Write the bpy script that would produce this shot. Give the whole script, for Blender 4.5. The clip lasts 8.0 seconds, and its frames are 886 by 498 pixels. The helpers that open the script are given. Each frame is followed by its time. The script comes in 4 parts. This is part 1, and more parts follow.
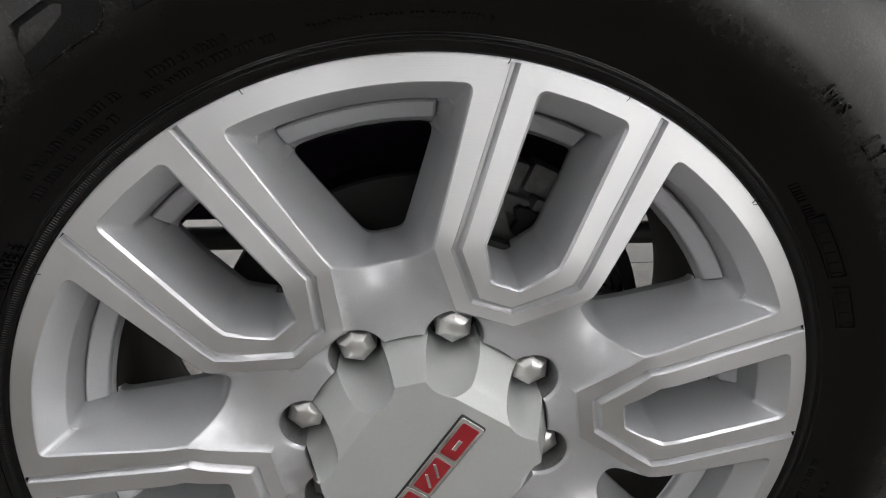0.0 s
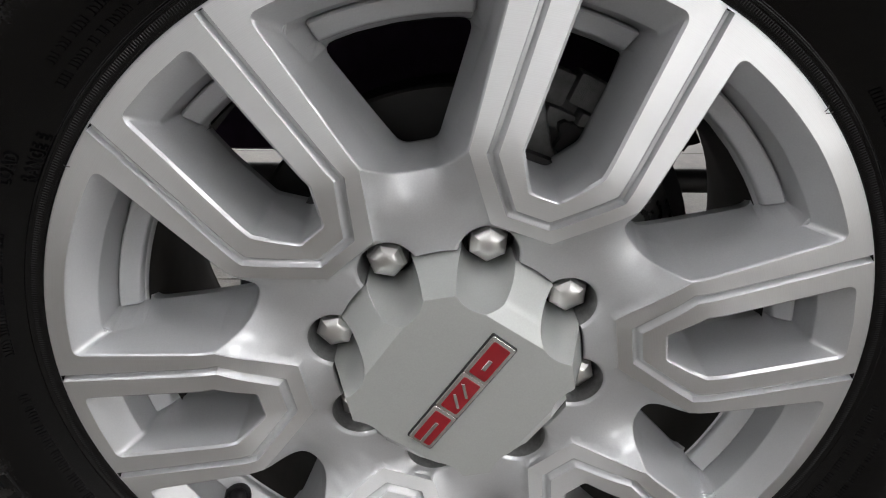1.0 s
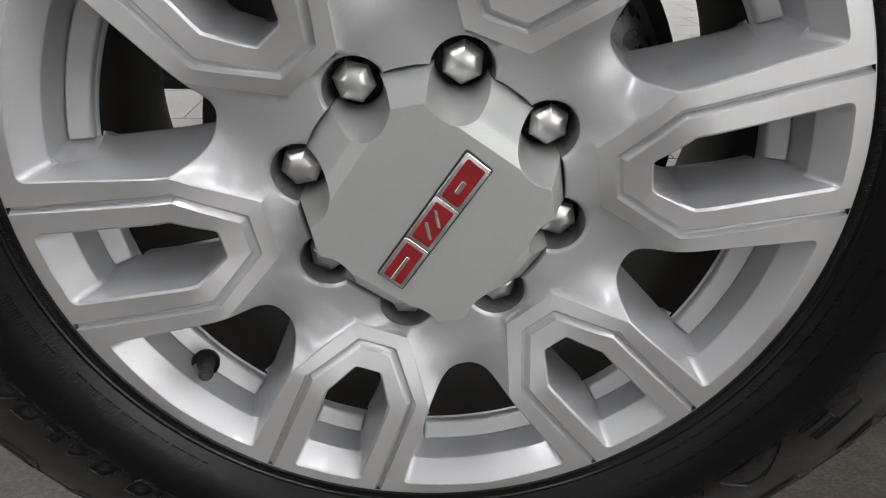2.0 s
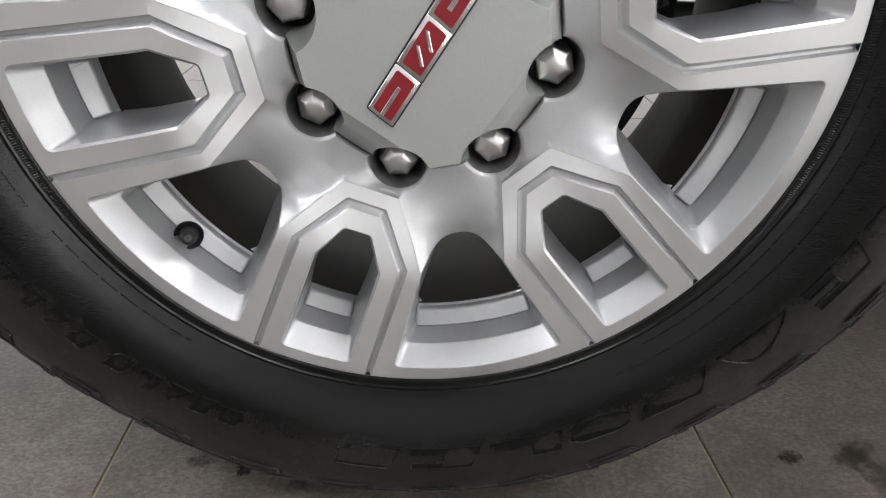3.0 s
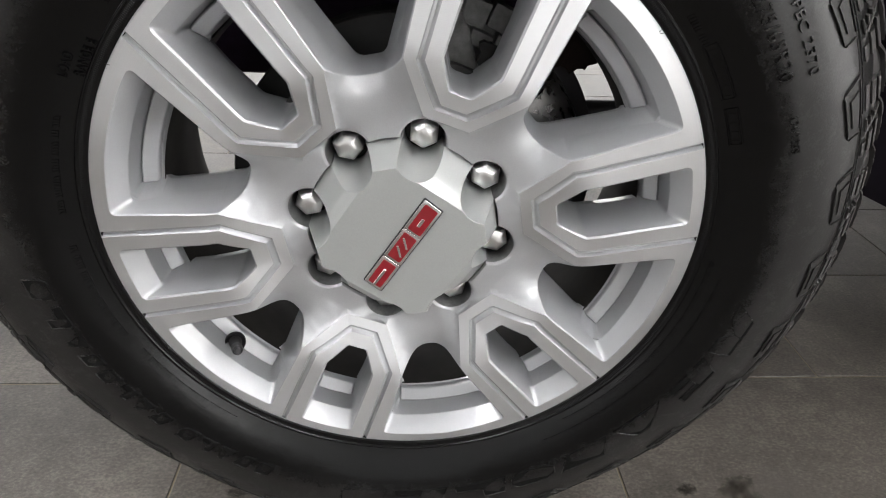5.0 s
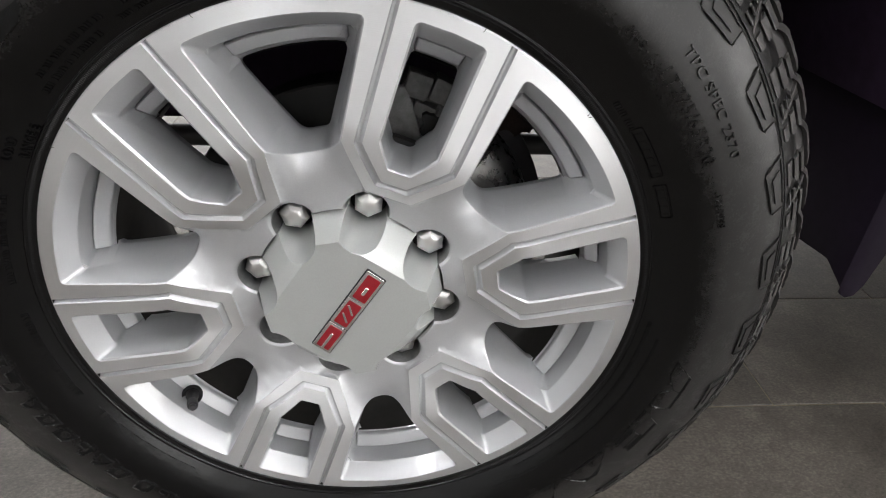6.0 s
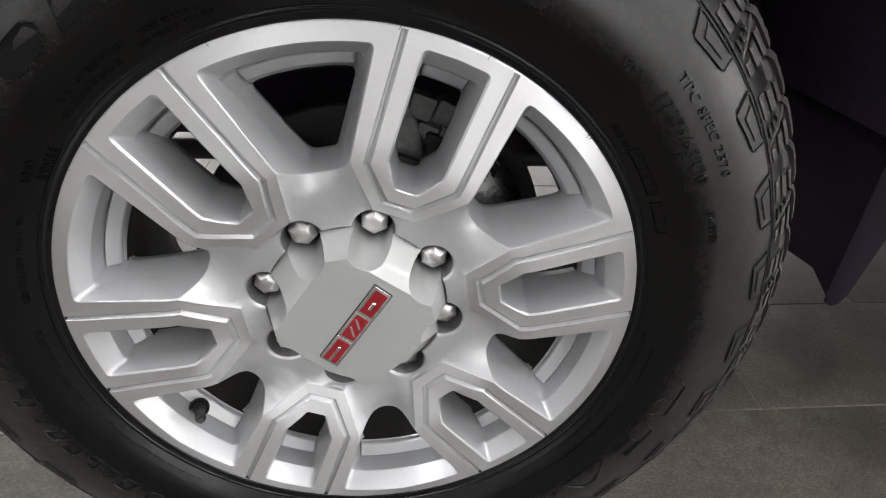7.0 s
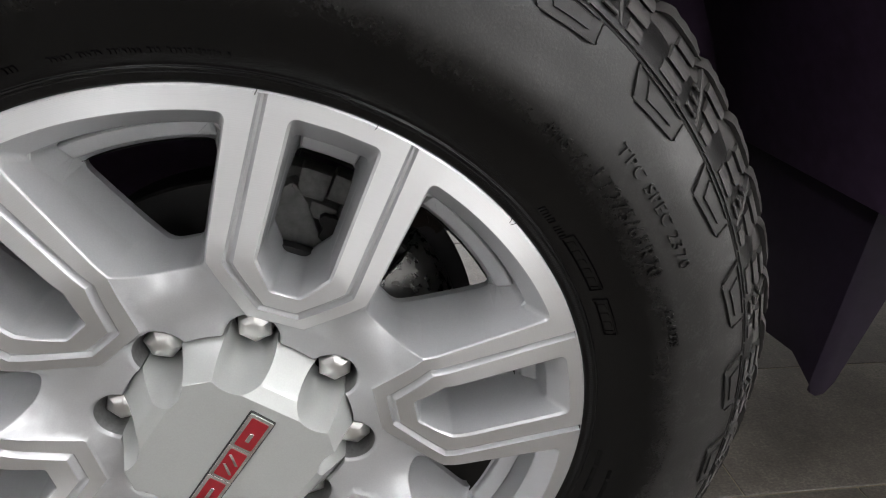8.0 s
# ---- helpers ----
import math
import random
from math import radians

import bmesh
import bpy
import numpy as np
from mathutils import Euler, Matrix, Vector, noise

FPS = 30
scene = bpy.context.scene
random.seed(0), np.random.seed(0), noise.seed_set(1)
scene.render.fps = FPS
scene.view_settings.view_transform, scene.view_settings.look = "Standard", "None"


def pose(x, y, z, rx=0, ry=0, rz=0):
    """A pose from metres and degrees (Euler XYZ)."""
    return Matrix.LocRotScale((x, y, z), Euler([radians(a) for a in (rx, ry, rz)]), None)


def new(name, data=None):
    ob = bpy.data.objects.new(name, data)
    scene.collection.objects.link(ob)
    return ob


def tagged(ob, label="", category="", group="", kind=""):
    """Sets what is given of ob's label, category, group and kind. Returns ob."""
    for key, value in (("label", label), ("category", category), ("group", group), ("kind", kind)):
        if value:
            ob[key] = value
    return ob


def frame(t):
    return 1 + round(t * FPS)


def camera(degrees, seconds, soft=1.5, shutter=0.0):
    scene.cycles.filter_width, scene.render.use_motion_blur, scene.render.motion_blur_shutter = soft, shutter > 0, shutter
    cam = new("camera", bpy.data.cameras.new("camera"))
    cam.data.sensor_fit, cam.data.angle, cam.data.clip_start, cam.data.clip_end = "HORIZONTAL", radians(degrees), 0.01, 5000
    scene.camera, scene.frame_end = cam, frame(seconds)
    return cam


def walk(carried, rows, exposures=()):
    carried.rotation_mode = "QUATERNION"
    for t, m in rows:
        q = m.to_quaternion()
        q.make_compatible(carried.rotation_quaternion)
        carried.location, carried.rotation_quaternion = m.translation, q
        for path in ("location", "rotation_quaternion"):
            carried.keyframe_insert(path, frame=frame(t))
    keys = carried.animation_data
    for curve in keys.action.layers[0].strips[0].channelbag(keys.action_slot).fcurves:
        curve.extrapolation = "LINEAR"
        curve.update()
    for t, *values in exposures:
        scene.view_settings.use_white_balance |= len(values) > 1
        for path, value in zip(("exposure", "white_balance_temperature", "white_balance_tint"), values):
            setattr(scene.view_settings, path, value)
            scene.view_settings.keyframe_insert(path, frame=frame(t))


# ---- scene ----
cam = camera(72.61, 8.0, soft=1.1)
PATH = [
    (0, -0.0266, -0.3317, 0.7147, 66.46, -1.24, -5.04),
    (0.5, -0.0259, -0.3229, 0.6999, 64.56, -1.22, -1.72),
    (1, -0.0182, -0.3287, 0.6760, 63.02, -1.14, -0.32),
    (1.5, -0.0063, -0.3349, 0.6410, 60.96, -1.21, -0.28),
    (2, -0.0020, -0.3495, 0.5823, 60.23, -1.46, -0.75),
    (2.2, -0.0004, -0.3562, 0.5661, 60.27, -1.52, -0.85),
    (3.3, 0.0063, -0.3946, 0.4725, 59.91, -1.90, -0.93),
    (3.5, 0.0115, -0.4007, 0.4722, 59.75, -1.85, -0.81),
    (4, 0.0223, -0.4158, 0.5449, 59.03, -1.90, -0.59),
    (4.5, 0.0181, -0.4560, 0.6402, 58.47, -2.13, -0.84),
    (5, 0.0168, -0.4760, 0.6905, 58.43, -2.27, -1.09),
    (5.2, 0.0161, -0.4745, 0.7065, 58.24, -2.42, -1.13),
    (6.3, 0.0650, -0.4557, 0.7607, 58.18, -2.63, -2.50),
    (6.5, 0.0586, -0.4641, 0.7614, 58.17, -2.71, -2.73),
    (7, 0.0399, -0.4687, 0.7722, 58.72, -2.82, -3.25),
    (7.5, 0.0558, -0.4268, 0.7687, 59.83, -2.94, -4.38),
    (8, 0.1056, -0.3568, 0.7589, 63.23, -2.78, -5.94),
]
walk(cam, [(t, pose(x, y, z, rx, ry, rz)) for t, x, y, z, rx, ry, rz in PATH],
     [(0, -0.40), (1.0, -0.43), (2.2, -0.50), (3.3, -0.14), (4.2, -0.06), (7.5, -0.05), (8, -0.10)])

# ---------------------------------------------------------------- light
world = bpy.data.worlds.new("showroom")
world.use_nodes = True
scene.world = world
world.node_tree.nodes["Background"].inputs[0].default_value = (0.9, 0.95, 1.0, 1)
world.node_tree.nodes["Background"].inputs[1].default_value = 0.008

CEILING = 4.2


def area_lamp(name, x, y, sx, sy, watts, colour):
    data = bpy.data.lights.new(name, "AREA")
    data.shape, data.size, data.size_y, data.energy, data.color = "RECTANGLE", sx, sy, watts, colour
    ob = new(name, data)
    ob.matrix_world = pose(x, y, CEILING - 0.06, 0, 0, 0)
    return ob


# unseen panels; the last is a fill added to brighten the floor at left
LAMPS = [(2.2, -1.3, 70), (5.2, -1.4, 80), (-2.4, -1.3, 74), (-2.4, -4.0, 64), (2.6, -4.0, 66), (4.6, -4.0, 80), (-5.2, 6.0, 80), (-0.4, 3.5, 140), (-2.9, 1.1, 36)]
for lx, ly, watts in LAMPS:
    area_lamp("ceiling_lamp_light", lx, ly, 0.5, 1.5, watts, (0.985, 0.988, 1.0))


# ---------------------------------------------------------------- materials
def nodes_of(name):
    m = bpy.data.materials.new(name)
    m.use_nodes = True
    nt = m.node_tree
    return m, nt, nt.nodes["Principled BSDF"]


def set_in(node, **kw):
    for key, value in kw.items():
        node.inputs[key.replace("_", " ")].default_value = value


def add(nt, kind, **props):
    n = nt.nodes.new(kind)
    for key, value in props.items():
        if key == "blend_type":
            n.blend_type = value
        elif key == "data_type":
            n.data_type = value
        elif key == "operation":
            n.operation = value
        elif key == "feature":
            n.feature = value
    return n


def noise_tex(nt, scale, detail=4.0, rough=0.55, coords="Object", stretch=None, scatter=False):
    tc = nt.nodes.new("ShaderNodeTexCoord")
    n = nt.nodes.new("ShaderNodeTexNoise")
    n.inputs["Scale"].default_value = scale
    n.inputs["Detail"].default_value = detail
    n.inputs["Roughness"].default_value = rough
    src = tc.outputs[coords]
    if scatter:
        info = nt.nodes.new("ShaderNodeObjectInfo")
        away = add(nt, "ShaderNodeVectorMath", operation="SCALE")
        away.inputs[0].default_value = (37.0, 23.0, 11.0)
        nt.links.new(info.outputs["Random"], away.inputs["Scale"])
        total = add(nt, "ShaderNodeVectorMath", operation="ADD")
        nt.links.new(src, total.inputs[0])
        nt.links.new(away.outputs[0], total.inputs[1])
        src = total.outputs[0]
    if stretch:
        mp = nt.nodes.new("ShaderNodeMapping")
        mp.inputs["Scale"].default_value = stretch
        nt.links.new(src, mp.inputs["Vector"])
        src = mp.outputs["Vector"]
    nt.links.new(src, n.inputs["Vector"])
    return n


def ramp(nt, src, stops):
    r = nt.nodes.new("ShaderNodeValToRGB")
    els = r.color_ramp.elements
    while len(els) < len(stops):
        els.new(0.5)
    for e, (pos, col) in zip(els, stops):
        e.position = pos
        e.color = (*col, 1) if len(col) == 3 else col
    nt.links.new(src, r.inputs["Fac"])
    return r


def grey(v):
    return (v, v, v)


def bump(nt, bsdf, src, strength, distance):
    b = nt.nodes.new("ShaderNodeBump")
    b.inputs["Strength"].default_value = strength
    b.inputs["Distance"].default_value = distance
    nt.links.new(src, b.inputs["Height"])
    nt.links.new(b.outputs["Normal"], bsdf.inputs["Normal"])
    return b


def mat_paint(name, colour, metal=0.5, rough=0.52):
    m, nt, b = nodes_of(name)
    flake = noise_tex(nt, 900, 2)
    wide = noise_tex(nt, 14, 3)
    mix = add(nt, "ShaderNodeMix", data_type="FLOAT")
    mix.inputs[0].default_value = 0.5
    nt.links.new(flake.outputs["Fac"], mix.inputs[2])
    nt.links.new(wide.outputs["Fac"], mix.inputs[3])
    lo, hi = [c * 0.93 for c in colour], [min(1, c * 1.06) for c in colour]
    r = ramp(nt, mix.outputs[0], [(0.3, tuple(lo)), (0.7, tuple(hi))])
    nt.links.new(r.outputs[0], b.inputs["Base Color"])
    rr = ramp(nt, wide.outputs["Fac"], [(0.3, grey(rough - 0.04)), (0.7, grey(rough + 0.05))])
    nt.links.new(rr.outputs[0], b.inputs["Roughness"])
    set_in(b, Metallic=metal, Coat_Weight=0.75, Coat_Roughness=0.11)
    bump(nt, b, flake.outputs["Fac"], 0.03, 0.0004)
    return m


def mat_machined(name):
    m, nt, b = nodes_of(name)
    tc = nt.nodes.new("ShaderNodeTexCoord")
    sep = nt.nodes.new("ShaderNodeSeparateXYZ")
    nt.links.new(tc.outputs["Object"], sep.inputs[0])
    flat = nt.nodes.new("ShaderNodeCombineXYZ")
    nt.links.new(sep.outputs["X"], flat.inputs["X"])
    nt.links.new(sep.outputs["Z"], flat.inputs["Y"])
    length = add(nt, "ShaderNodeVectorMath", operation="LENGTH")
    nt.links.new(flat.outputs[0], length.inputs[0])
    turned = nt.nodes.new("ShaderNodeTexNoise")
    turned.noise_dimensions = "1D"
    set_in(turned, Scale=2600.0, Detail=2.0)
    nt.links.new(length.outputs["Value"], turned.inputs["W"])
    wide = noise_tex(nt, 9, 3)
    r = ramp(nt, turned.outputs["Fac"], [(0.3, (0.66, 0.663, 0.670)), (0.7, (0.71, 0.714, 0.722))])
    nt.links.new(r.outputs[0], b.inputs["Base Color"])
    rr = ramp(nt, wide.outputs["Fac"], [(0.3, grey(0.50)), (0.7, grey(0.56))])
    nt.links.new(rr.outputs[0], b.inputs["Roughness"])
    set_in(b, Metallic=1.0, Coat_Weight=0.5, Coat_Roughness=0.1, Anisotropic=0.5, Anisotropic_Rotation=0.25)
    tan = nt.nodes.new("ShaderNodeTangent")
    tan.direction_type, tan.axis = "RADIAL", "Y"
    nt.links.new(tan.outputs[0], b.inputs["Tangent"])
    bump(nt, b, turned.outputs["Fac"], 0.05, 0.0003)
    return m


def mat_rubber(name, base=0.006, rough=0.46, coat=0.55, dressed=False):
    """Dull black rubber; where dressed, a shiny wet film covers the inner part of the sidewall up to an uneven rim."""
    m, nt, b = nodes_of(name)
    fine = noise_tex(nt, 620, 4, 0.6)
    mid = noise_tex(nt, 70, 6, 0.7)
    wide = noise_tex(nt, 11, 4, 0.55)
    mixer = add(nt, "ShaderNodeMix", data_type="FLOAT")
    mixer.inputs[0].default_value = 0.5
    nt.links.new(mid.outputs["Fac"], mixer.inputs[2])
    nt.links.new(fine.outputs["Fac"], mixer.inputs[3])
    both = add(nt, "ShaderNodeMix", data_type="FLOAT")
    both.inputs[0].default_value = 0.6
    nt.links.new(mid.outputs["Fac"], both.inputs[2])
    nt.links.new(wide.outputs["Fac"], both.inputs[3])
    dry_c = ramp(nt, wide.outputs["Fac"], [(0.3, (base * 0.9, base * 0.85, base * 0.83)), (0.72, (base * 1.15, base * 1.09, base * 1.06))])
    dry_r = ramp(nt, mixer.outputs[0], [(0.34, grey(rough - 0.06)), (0.66, grey(rough + 0.07))])
    dry_w = ramp(nt, both.outputs[0], [(0.36, grey(coat * 0.35)), (0.62, grey(min(1.0, coat * 1.5)))])
    cr = ramp(nt, mixer.outputs[0], [(0.35, grey(0.17)), (0.65, grey(0.33))])
    colour, dull, film = dry_c.outputs[0], dry_r.outputs[0], dry_w.outputs[0]
    if dressed:
        tc = nt.nodes.new("ShaderNodeTexCoord")
        flat = add(nt, "ShaderNodeVectorMath", operation="MULTIPLY")
        flat.inputs[1].default_value = (1, 0, 1)
        nt.links.new(tc.outputs["Object"], flat.inputs[0])
        length = add(nt, "ShaderNodeVectorMath", operation="LENGTH")
        nt.links.new(flat.outputs[0], length.inputs[0])
        wander = add(nt, "ShaderNodeMath", operation="MULTIPLY_ADD")
        wander.inputs[1].default_value = 0.022
        nt.links.new(both.outputs[0], wander.inputs[0])
        nt.links.new(length.outputs["Value"], wander.inputs[2])
        zone = add(nt, "ShaderNodeMapRange")
        set_in(zone, From_Min=0.328, From_Max=0.352)
        nt.links.new(wander.outputs[0], zone.inputs["Value"])

        wet_r = ramp(nt, mixer.outputs[0], [(0.42, grey(0.07)), (0.58, grey(0.26))])

        def zoned(inner, outer, kind):
            mx = add(nt, "ShaderNodeMix", data_type=kind)
            nt.links.new(zone.outputs[0], mx.inputs[0])
            lo, hi, out = (6, 7, 2) if kind == "RGBA" else (2, 3, 0)
            if kind == "RGBA" or isinstance(inner, float):
                mx.inputs[lo].default_value = inner
            else:
                nt.links.new(inner, mx.inputs[lo])
            nt.links.new(outer, mx.inputs[hi])
            return mx.outputs[out]

        colour = zoned((0.0016, 0.0016, 0.0018, 1), colour, "RGBA")
        dull = zoned(wet_r.outputs[0], dull, "FLOAT")
        film = zoned(0.0, film, "FLOAT")
        shine = add(nt, "ShaderNodeMapRange")
        set_in(shine, To_Min=0.30, To_Max=0.34)
        nt.links.new(zone.outputs[0], shine.inputs["Value"])
        nt.links.new(shine.outputs[0], b.inputs["Specular IOR Level"])
    nt.links.new(colour, b.inputs["Base Color"])
    nt.links.new(dull, b.inputs["Roughness"])
    nt.links.new(film, b.inputs["Coat Weight"])
    nt.links.new(cr.outputs[0], b.inputs["Coat Roughness"])
    if not dressed:
        set_in(b, Specular_IOR_Level=0.25)
    relief = add(nt, "ShaderNodeMix", data_type="FLOAT")
    relief.inputs[0].default_value = 0.35
    nt.links.new(fine.outputs["Fac"], relief.inputs[2])
    nt.links.new(mid.outputs["Fac"], relief.inputs[3])
    bump(nt, b, relief.outputs[0], 0.42, 0.0006)
    return m


def mat_plain(name, colour, rough=0.5, metal=0.0, grain=60, depth=0.1, amount=0.12, coat=0.0, spec=0.5):
    m, nt, b = nodes_of(name)
    n = noise_tex(nt, grain, 5)
    w = noise_tex(nt, grain * 0.08, 3)
    mixer = add(nt, "ShaderNodeMix", data_type="FLOAT")
    mixer.inputs[0].default_value = 0.5
    nt.links.new(n.outputs["Fac"], mixer.inputs[2])
    nt.links.new(w.outputs["Fac"], mixer.inputs[3])
    lo = tuple(c * (1 - amount) for c in colour)
    hi = tuple(min(1, c * (1 + amount)) for c in colour)
    r = ramp(nt, mixer.outputs[0], [(0.3, lo), (0.7, hi)])
    nt.links.new(r.outputs[0], b.inputs["Base Color"])
    rr = ramp(nt, w.outputs["Fac"], [(0.3, grey(max(0.03, rough - 0.06))), (0.7, grey(min(1, rough + 0.06)))])
    nt.links.new(rr.outputs[0], b.inputs["Roughness"])
    set_in(b, Metallic=metal, Coat_Weight=coat, Specular_IOR_Level=spec)
    bump(nt, b, n.outputs["Fac"], depth, 0.001)
    return m


def mat_tile(name):
    m, nt, b = nodes_of(name)
    info = nt.nodes.new("ShaderNodeObjectInfo")
    cloud = noise_tex(nt, 3.2, 6, 0.65, scatter=True)
    mott = noise_tex(nt, 34, 8, 0.75, stretch=(0.9, 1.1, 1), scatter=True)
    grit = noise_tex(nt, 210, 6, 0.7, stretch=(0.8, 1.25, 1))
    m1 = add(nt, "ShaderNodeMix", data_type="FLOAT")
    m1.inputs[0].default_value = 0.4
    nt.links.new(cloud.outputs["Fac"], m1.inputs[2])
    nt.links.new(mott.outputs["Fac"], m1.inputs[3])
    m2 = add(nt, "ShaderNodeMix", data_type="FLOAT")
    m2.inputs[0].default_value = 0.4
    nt.links.new(m1.outputs[0], m2.inputs[2])
    nt.links.new(grit.outputs["Fac"], m2.inputs[3])
    r = ramp(nt, m2.outputs[0], [(0.39, (0.031, 0.0268, 0.0225)), (0.5, (0.078, 0.0680, 0.0578)), (0.61, (0.163, 0.143, 0.123))])
    # brownish dried stains with soft rims
    st = noise_tex(nt, 4.3, 3, 0.5, scatter=True)
    sm = ramp(nt, st.outputs["Fac"], [(0.62, grey(0)), (0.7, grey(0.55))])
    mx = add(nt, "ShaderNodeMix", data_type="RGBA")
    nt.links.new(sm.outputs[0], mx.inputs[0])
    nt.links.new(r.outputs[0], mx.inputs[6])
    mx.inputs[7].default_value = (0.062, 0.055, 0.048, 1)
    shade = nt.nodes.new("ShaderNodeHueSaturation")
    val = add(nt, "ShaderNodeMapRange")
    set_in(val, To_Min=0.93, To_Max=1.07)
    nt.links.new(info.outputs["Random"], val.inputs["Value"])
    nt.links.new(val.outputs[0], shade.inputs["Value"])
    nt.links.new(mx.outputs[2], shade.inputs["Color"])
    nt.links.new(shade.outputs[0], b.inputs["Base Color"])
    rr = ramp(nt, m1.outputs[0], [(0.3, grey(0.36)), (0.7, grey(0.54))])
    nt.links.new(rr.outputs[0], b.inputs["Roughness"])
    bump(nt, b, m2.outputs[0], 0.35, 0.0018)
    return m


PAINT = mat_paint("silver_paint", (0.435, 0.440, 0.450), 0.45, 0.42)
CAP_PAINT = mat_paint("cap_paint", (0.375, 0.386, 0.375), 0.3, 0.42)
# darker grey puts the shade of the nut recesses into their walls
WELL_SHADE = mat_plain("bare_well_casting", (0.22, 0.22, 0.22), 0.5, 0.5, 300, 0.2, 0.3)
MACHINED = mat_machined("machined_aluminium")
# near-black, so the shade behind the spokes is in the barrel's colour
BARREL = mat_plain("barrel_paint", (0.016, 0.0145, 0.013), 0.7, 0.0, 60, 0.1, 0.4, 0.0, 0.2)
RUBBER = mat_rubber("tyre_rubber", 0.0105, 0.40, 0.22, True)
RUBBER_RAISED = mat_rubber("raised_rubber", 0.010, 0.30, 0.35, True)
RUBBER_TREAD = mat_rubber("tread_rubber", 0.055, 0.6, 0.05)
RUBBER_LUG = mat_rubber("lug_rubber", 0.019, 0.5, 0.1)
STEEL = mat_plain("lug_steel", (0.74, 0.73, 0.72), 0.34, 1.0, 120, 0.004, 0.05)
CHROME = mat_plain("chrome", (0.8, 0.8, 0.8), 0.12, 1.0, 200, 0.02, 0.05)
RED = mat_plain("red_enamel", (0.21, 0.006, 0.012), 0.3, 0.0, 120, 0.02, 0.1, 0.6)
BLACK_PLASTIC = mat_plain("black_plastic", (0.012, 0.011, 0.013), 0.6, 0.0, 300, 0.2, 0.3)
FLAP_RUBBER = mat_plain("flap_plastic", (0.008, 0.0045, 0.011), 0.75, 0.0, 90, 0.12, 0.3, 0.0, 0.2)
# black liner lightened and tinted purple to imitate lifted blacks in deep shade
LINER_LIFTED = mat_plain("liner_plastic", (0.055, 0.032, 0.066), 0.8, 0.0, 60, 0.2, 0.3, 0.0, 0.3)
CAST_IRON = mat_plain("cast_iron", (0.23, 0.228, 0.222), 0.36, 0.7, 2000, 0.9, 0.4)
CAST_IRON_DARK = mat_plain("dark_cast_iron", (0.19, 0.187, 0.182), 0.29, 0.85, 1400, 0.4, 0.25)
RUSTY_IRON = mat_plain("rusty_iron", (0.020, 0.0135, 0.011), 0.8, 0.2, 500, 0.6, 0.5, 0.0, 0.2)
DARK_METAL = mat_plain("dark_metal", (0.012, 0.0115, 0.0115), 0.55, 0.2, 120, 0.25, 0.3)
TILE = mat_tile("floor_tile")


def mat_stain(name, colour, strength):
    """A dried stain that fades out at its uneven rim."""
    m, nt, b = nodes_of(name)
    set_in(b, Base_Color=(*colour, 1), Roughness=0.4)
    tc = nt.nodes.new("ShaderNodeTexCoord")
    length = add(nt, "ShaderNodeVectorMath", operation="LENGTH")
    nt.links.new(tc.outputs["Object"], length.inputs[0])
    n = noise_tex(nt, 1.7, 3, 0.5)
    mixer = add(nt, "ShaderNodeMath", operation="SUBTRACT")
    twice = add(nt, "ShaderNodeMath", operation="MULTIPLY")
    twice.inputs[1].default_value = 1.9
    nt.links.new(n.outputs["Fac"], twice.inputs[0])
    nt.links.new(twice.outputs[0], mixer.inputs[0])
    nt.links.new(length.outputs["Value"], mixer.inputs[1])
    a = ramp(nt, mixer.outputs[0], [(0.04, grey(0)), (0.3, grey(strength * 0.55)), (0.6, grey(strength)), (0.95, grey(strength))])
    nt.links.new(a.outputs[0], b.inputs["Alpha"])
    return m


STAIN = mat_stain("dried_stain", (0.030, 0.025, 0.020), 0.75)
SMEAR = mat_stain("soft_stain", (0.035, 0.028, 0.022), 0.5)
WET = mat_stain("wet_spot", (0.004, 0.004, 0.004), 0.95)
FIELD_RUBBER = mat_plain("ribbed_rubber", (0.0028, 0.0028, 0.0028), 0.5, 0.0, 900, 0.5, 0.4, 0.0, 0.16)
GROUT = mat_plain("grout", (0.2, 0.165, 0.115), 0.85, 0.0, 200, 0.3, 0.2)
WALL = mat_plain("white_wall", (0.65, 0.65, 0.65), 0.7, 0.0, 20, 0.05, 0.05)
BODY = mat_plain("body_paint", (0.02, 0.02, 0.022), 0.25, 0.1, 30, 0.01, 0.1, 0.8)


def glow(name, colour, strength):
    m, nt, b = nodes_of(name)
    set_in(b, Base_Color=(0.8, 0.8, 0.8, 1), Emission_Color=(*colour, 1), Emission_Strength=strength)
    return m


DAYLIGHT = glow("daylight_outside", (1.0, 0.99, 0.98), 4.4)
BACK_DAYLIGHT = glow("daylight_behind", (1.0, 0.99, 0.98), 4.6)
SIDE_DAYLIGHT = glow("daylight_beside", (1.0, 0.985, 0.965), 6.0)
WEST_DAYLIGHT = glow("daylight_west", (1.0, 0.99, 0.98), 0.6)
LAMP_GLOW = glow("lamp_diffuser", (0.985, 0.988, 1.0), 12.0)


# ---------------------------------------------------------------- mesh helpers
def empty(name, m=None):
    ob = new(name)
    ob.empty_display_size = 0.05
    if m is not None:
        ob.matrix_world = m
    return ob


def smooth_mesh(me, angle=28):
    for p in me.polygons:
        p.use_smooth = True
    me.set_sharp_from_angle(angle=radians(angle))


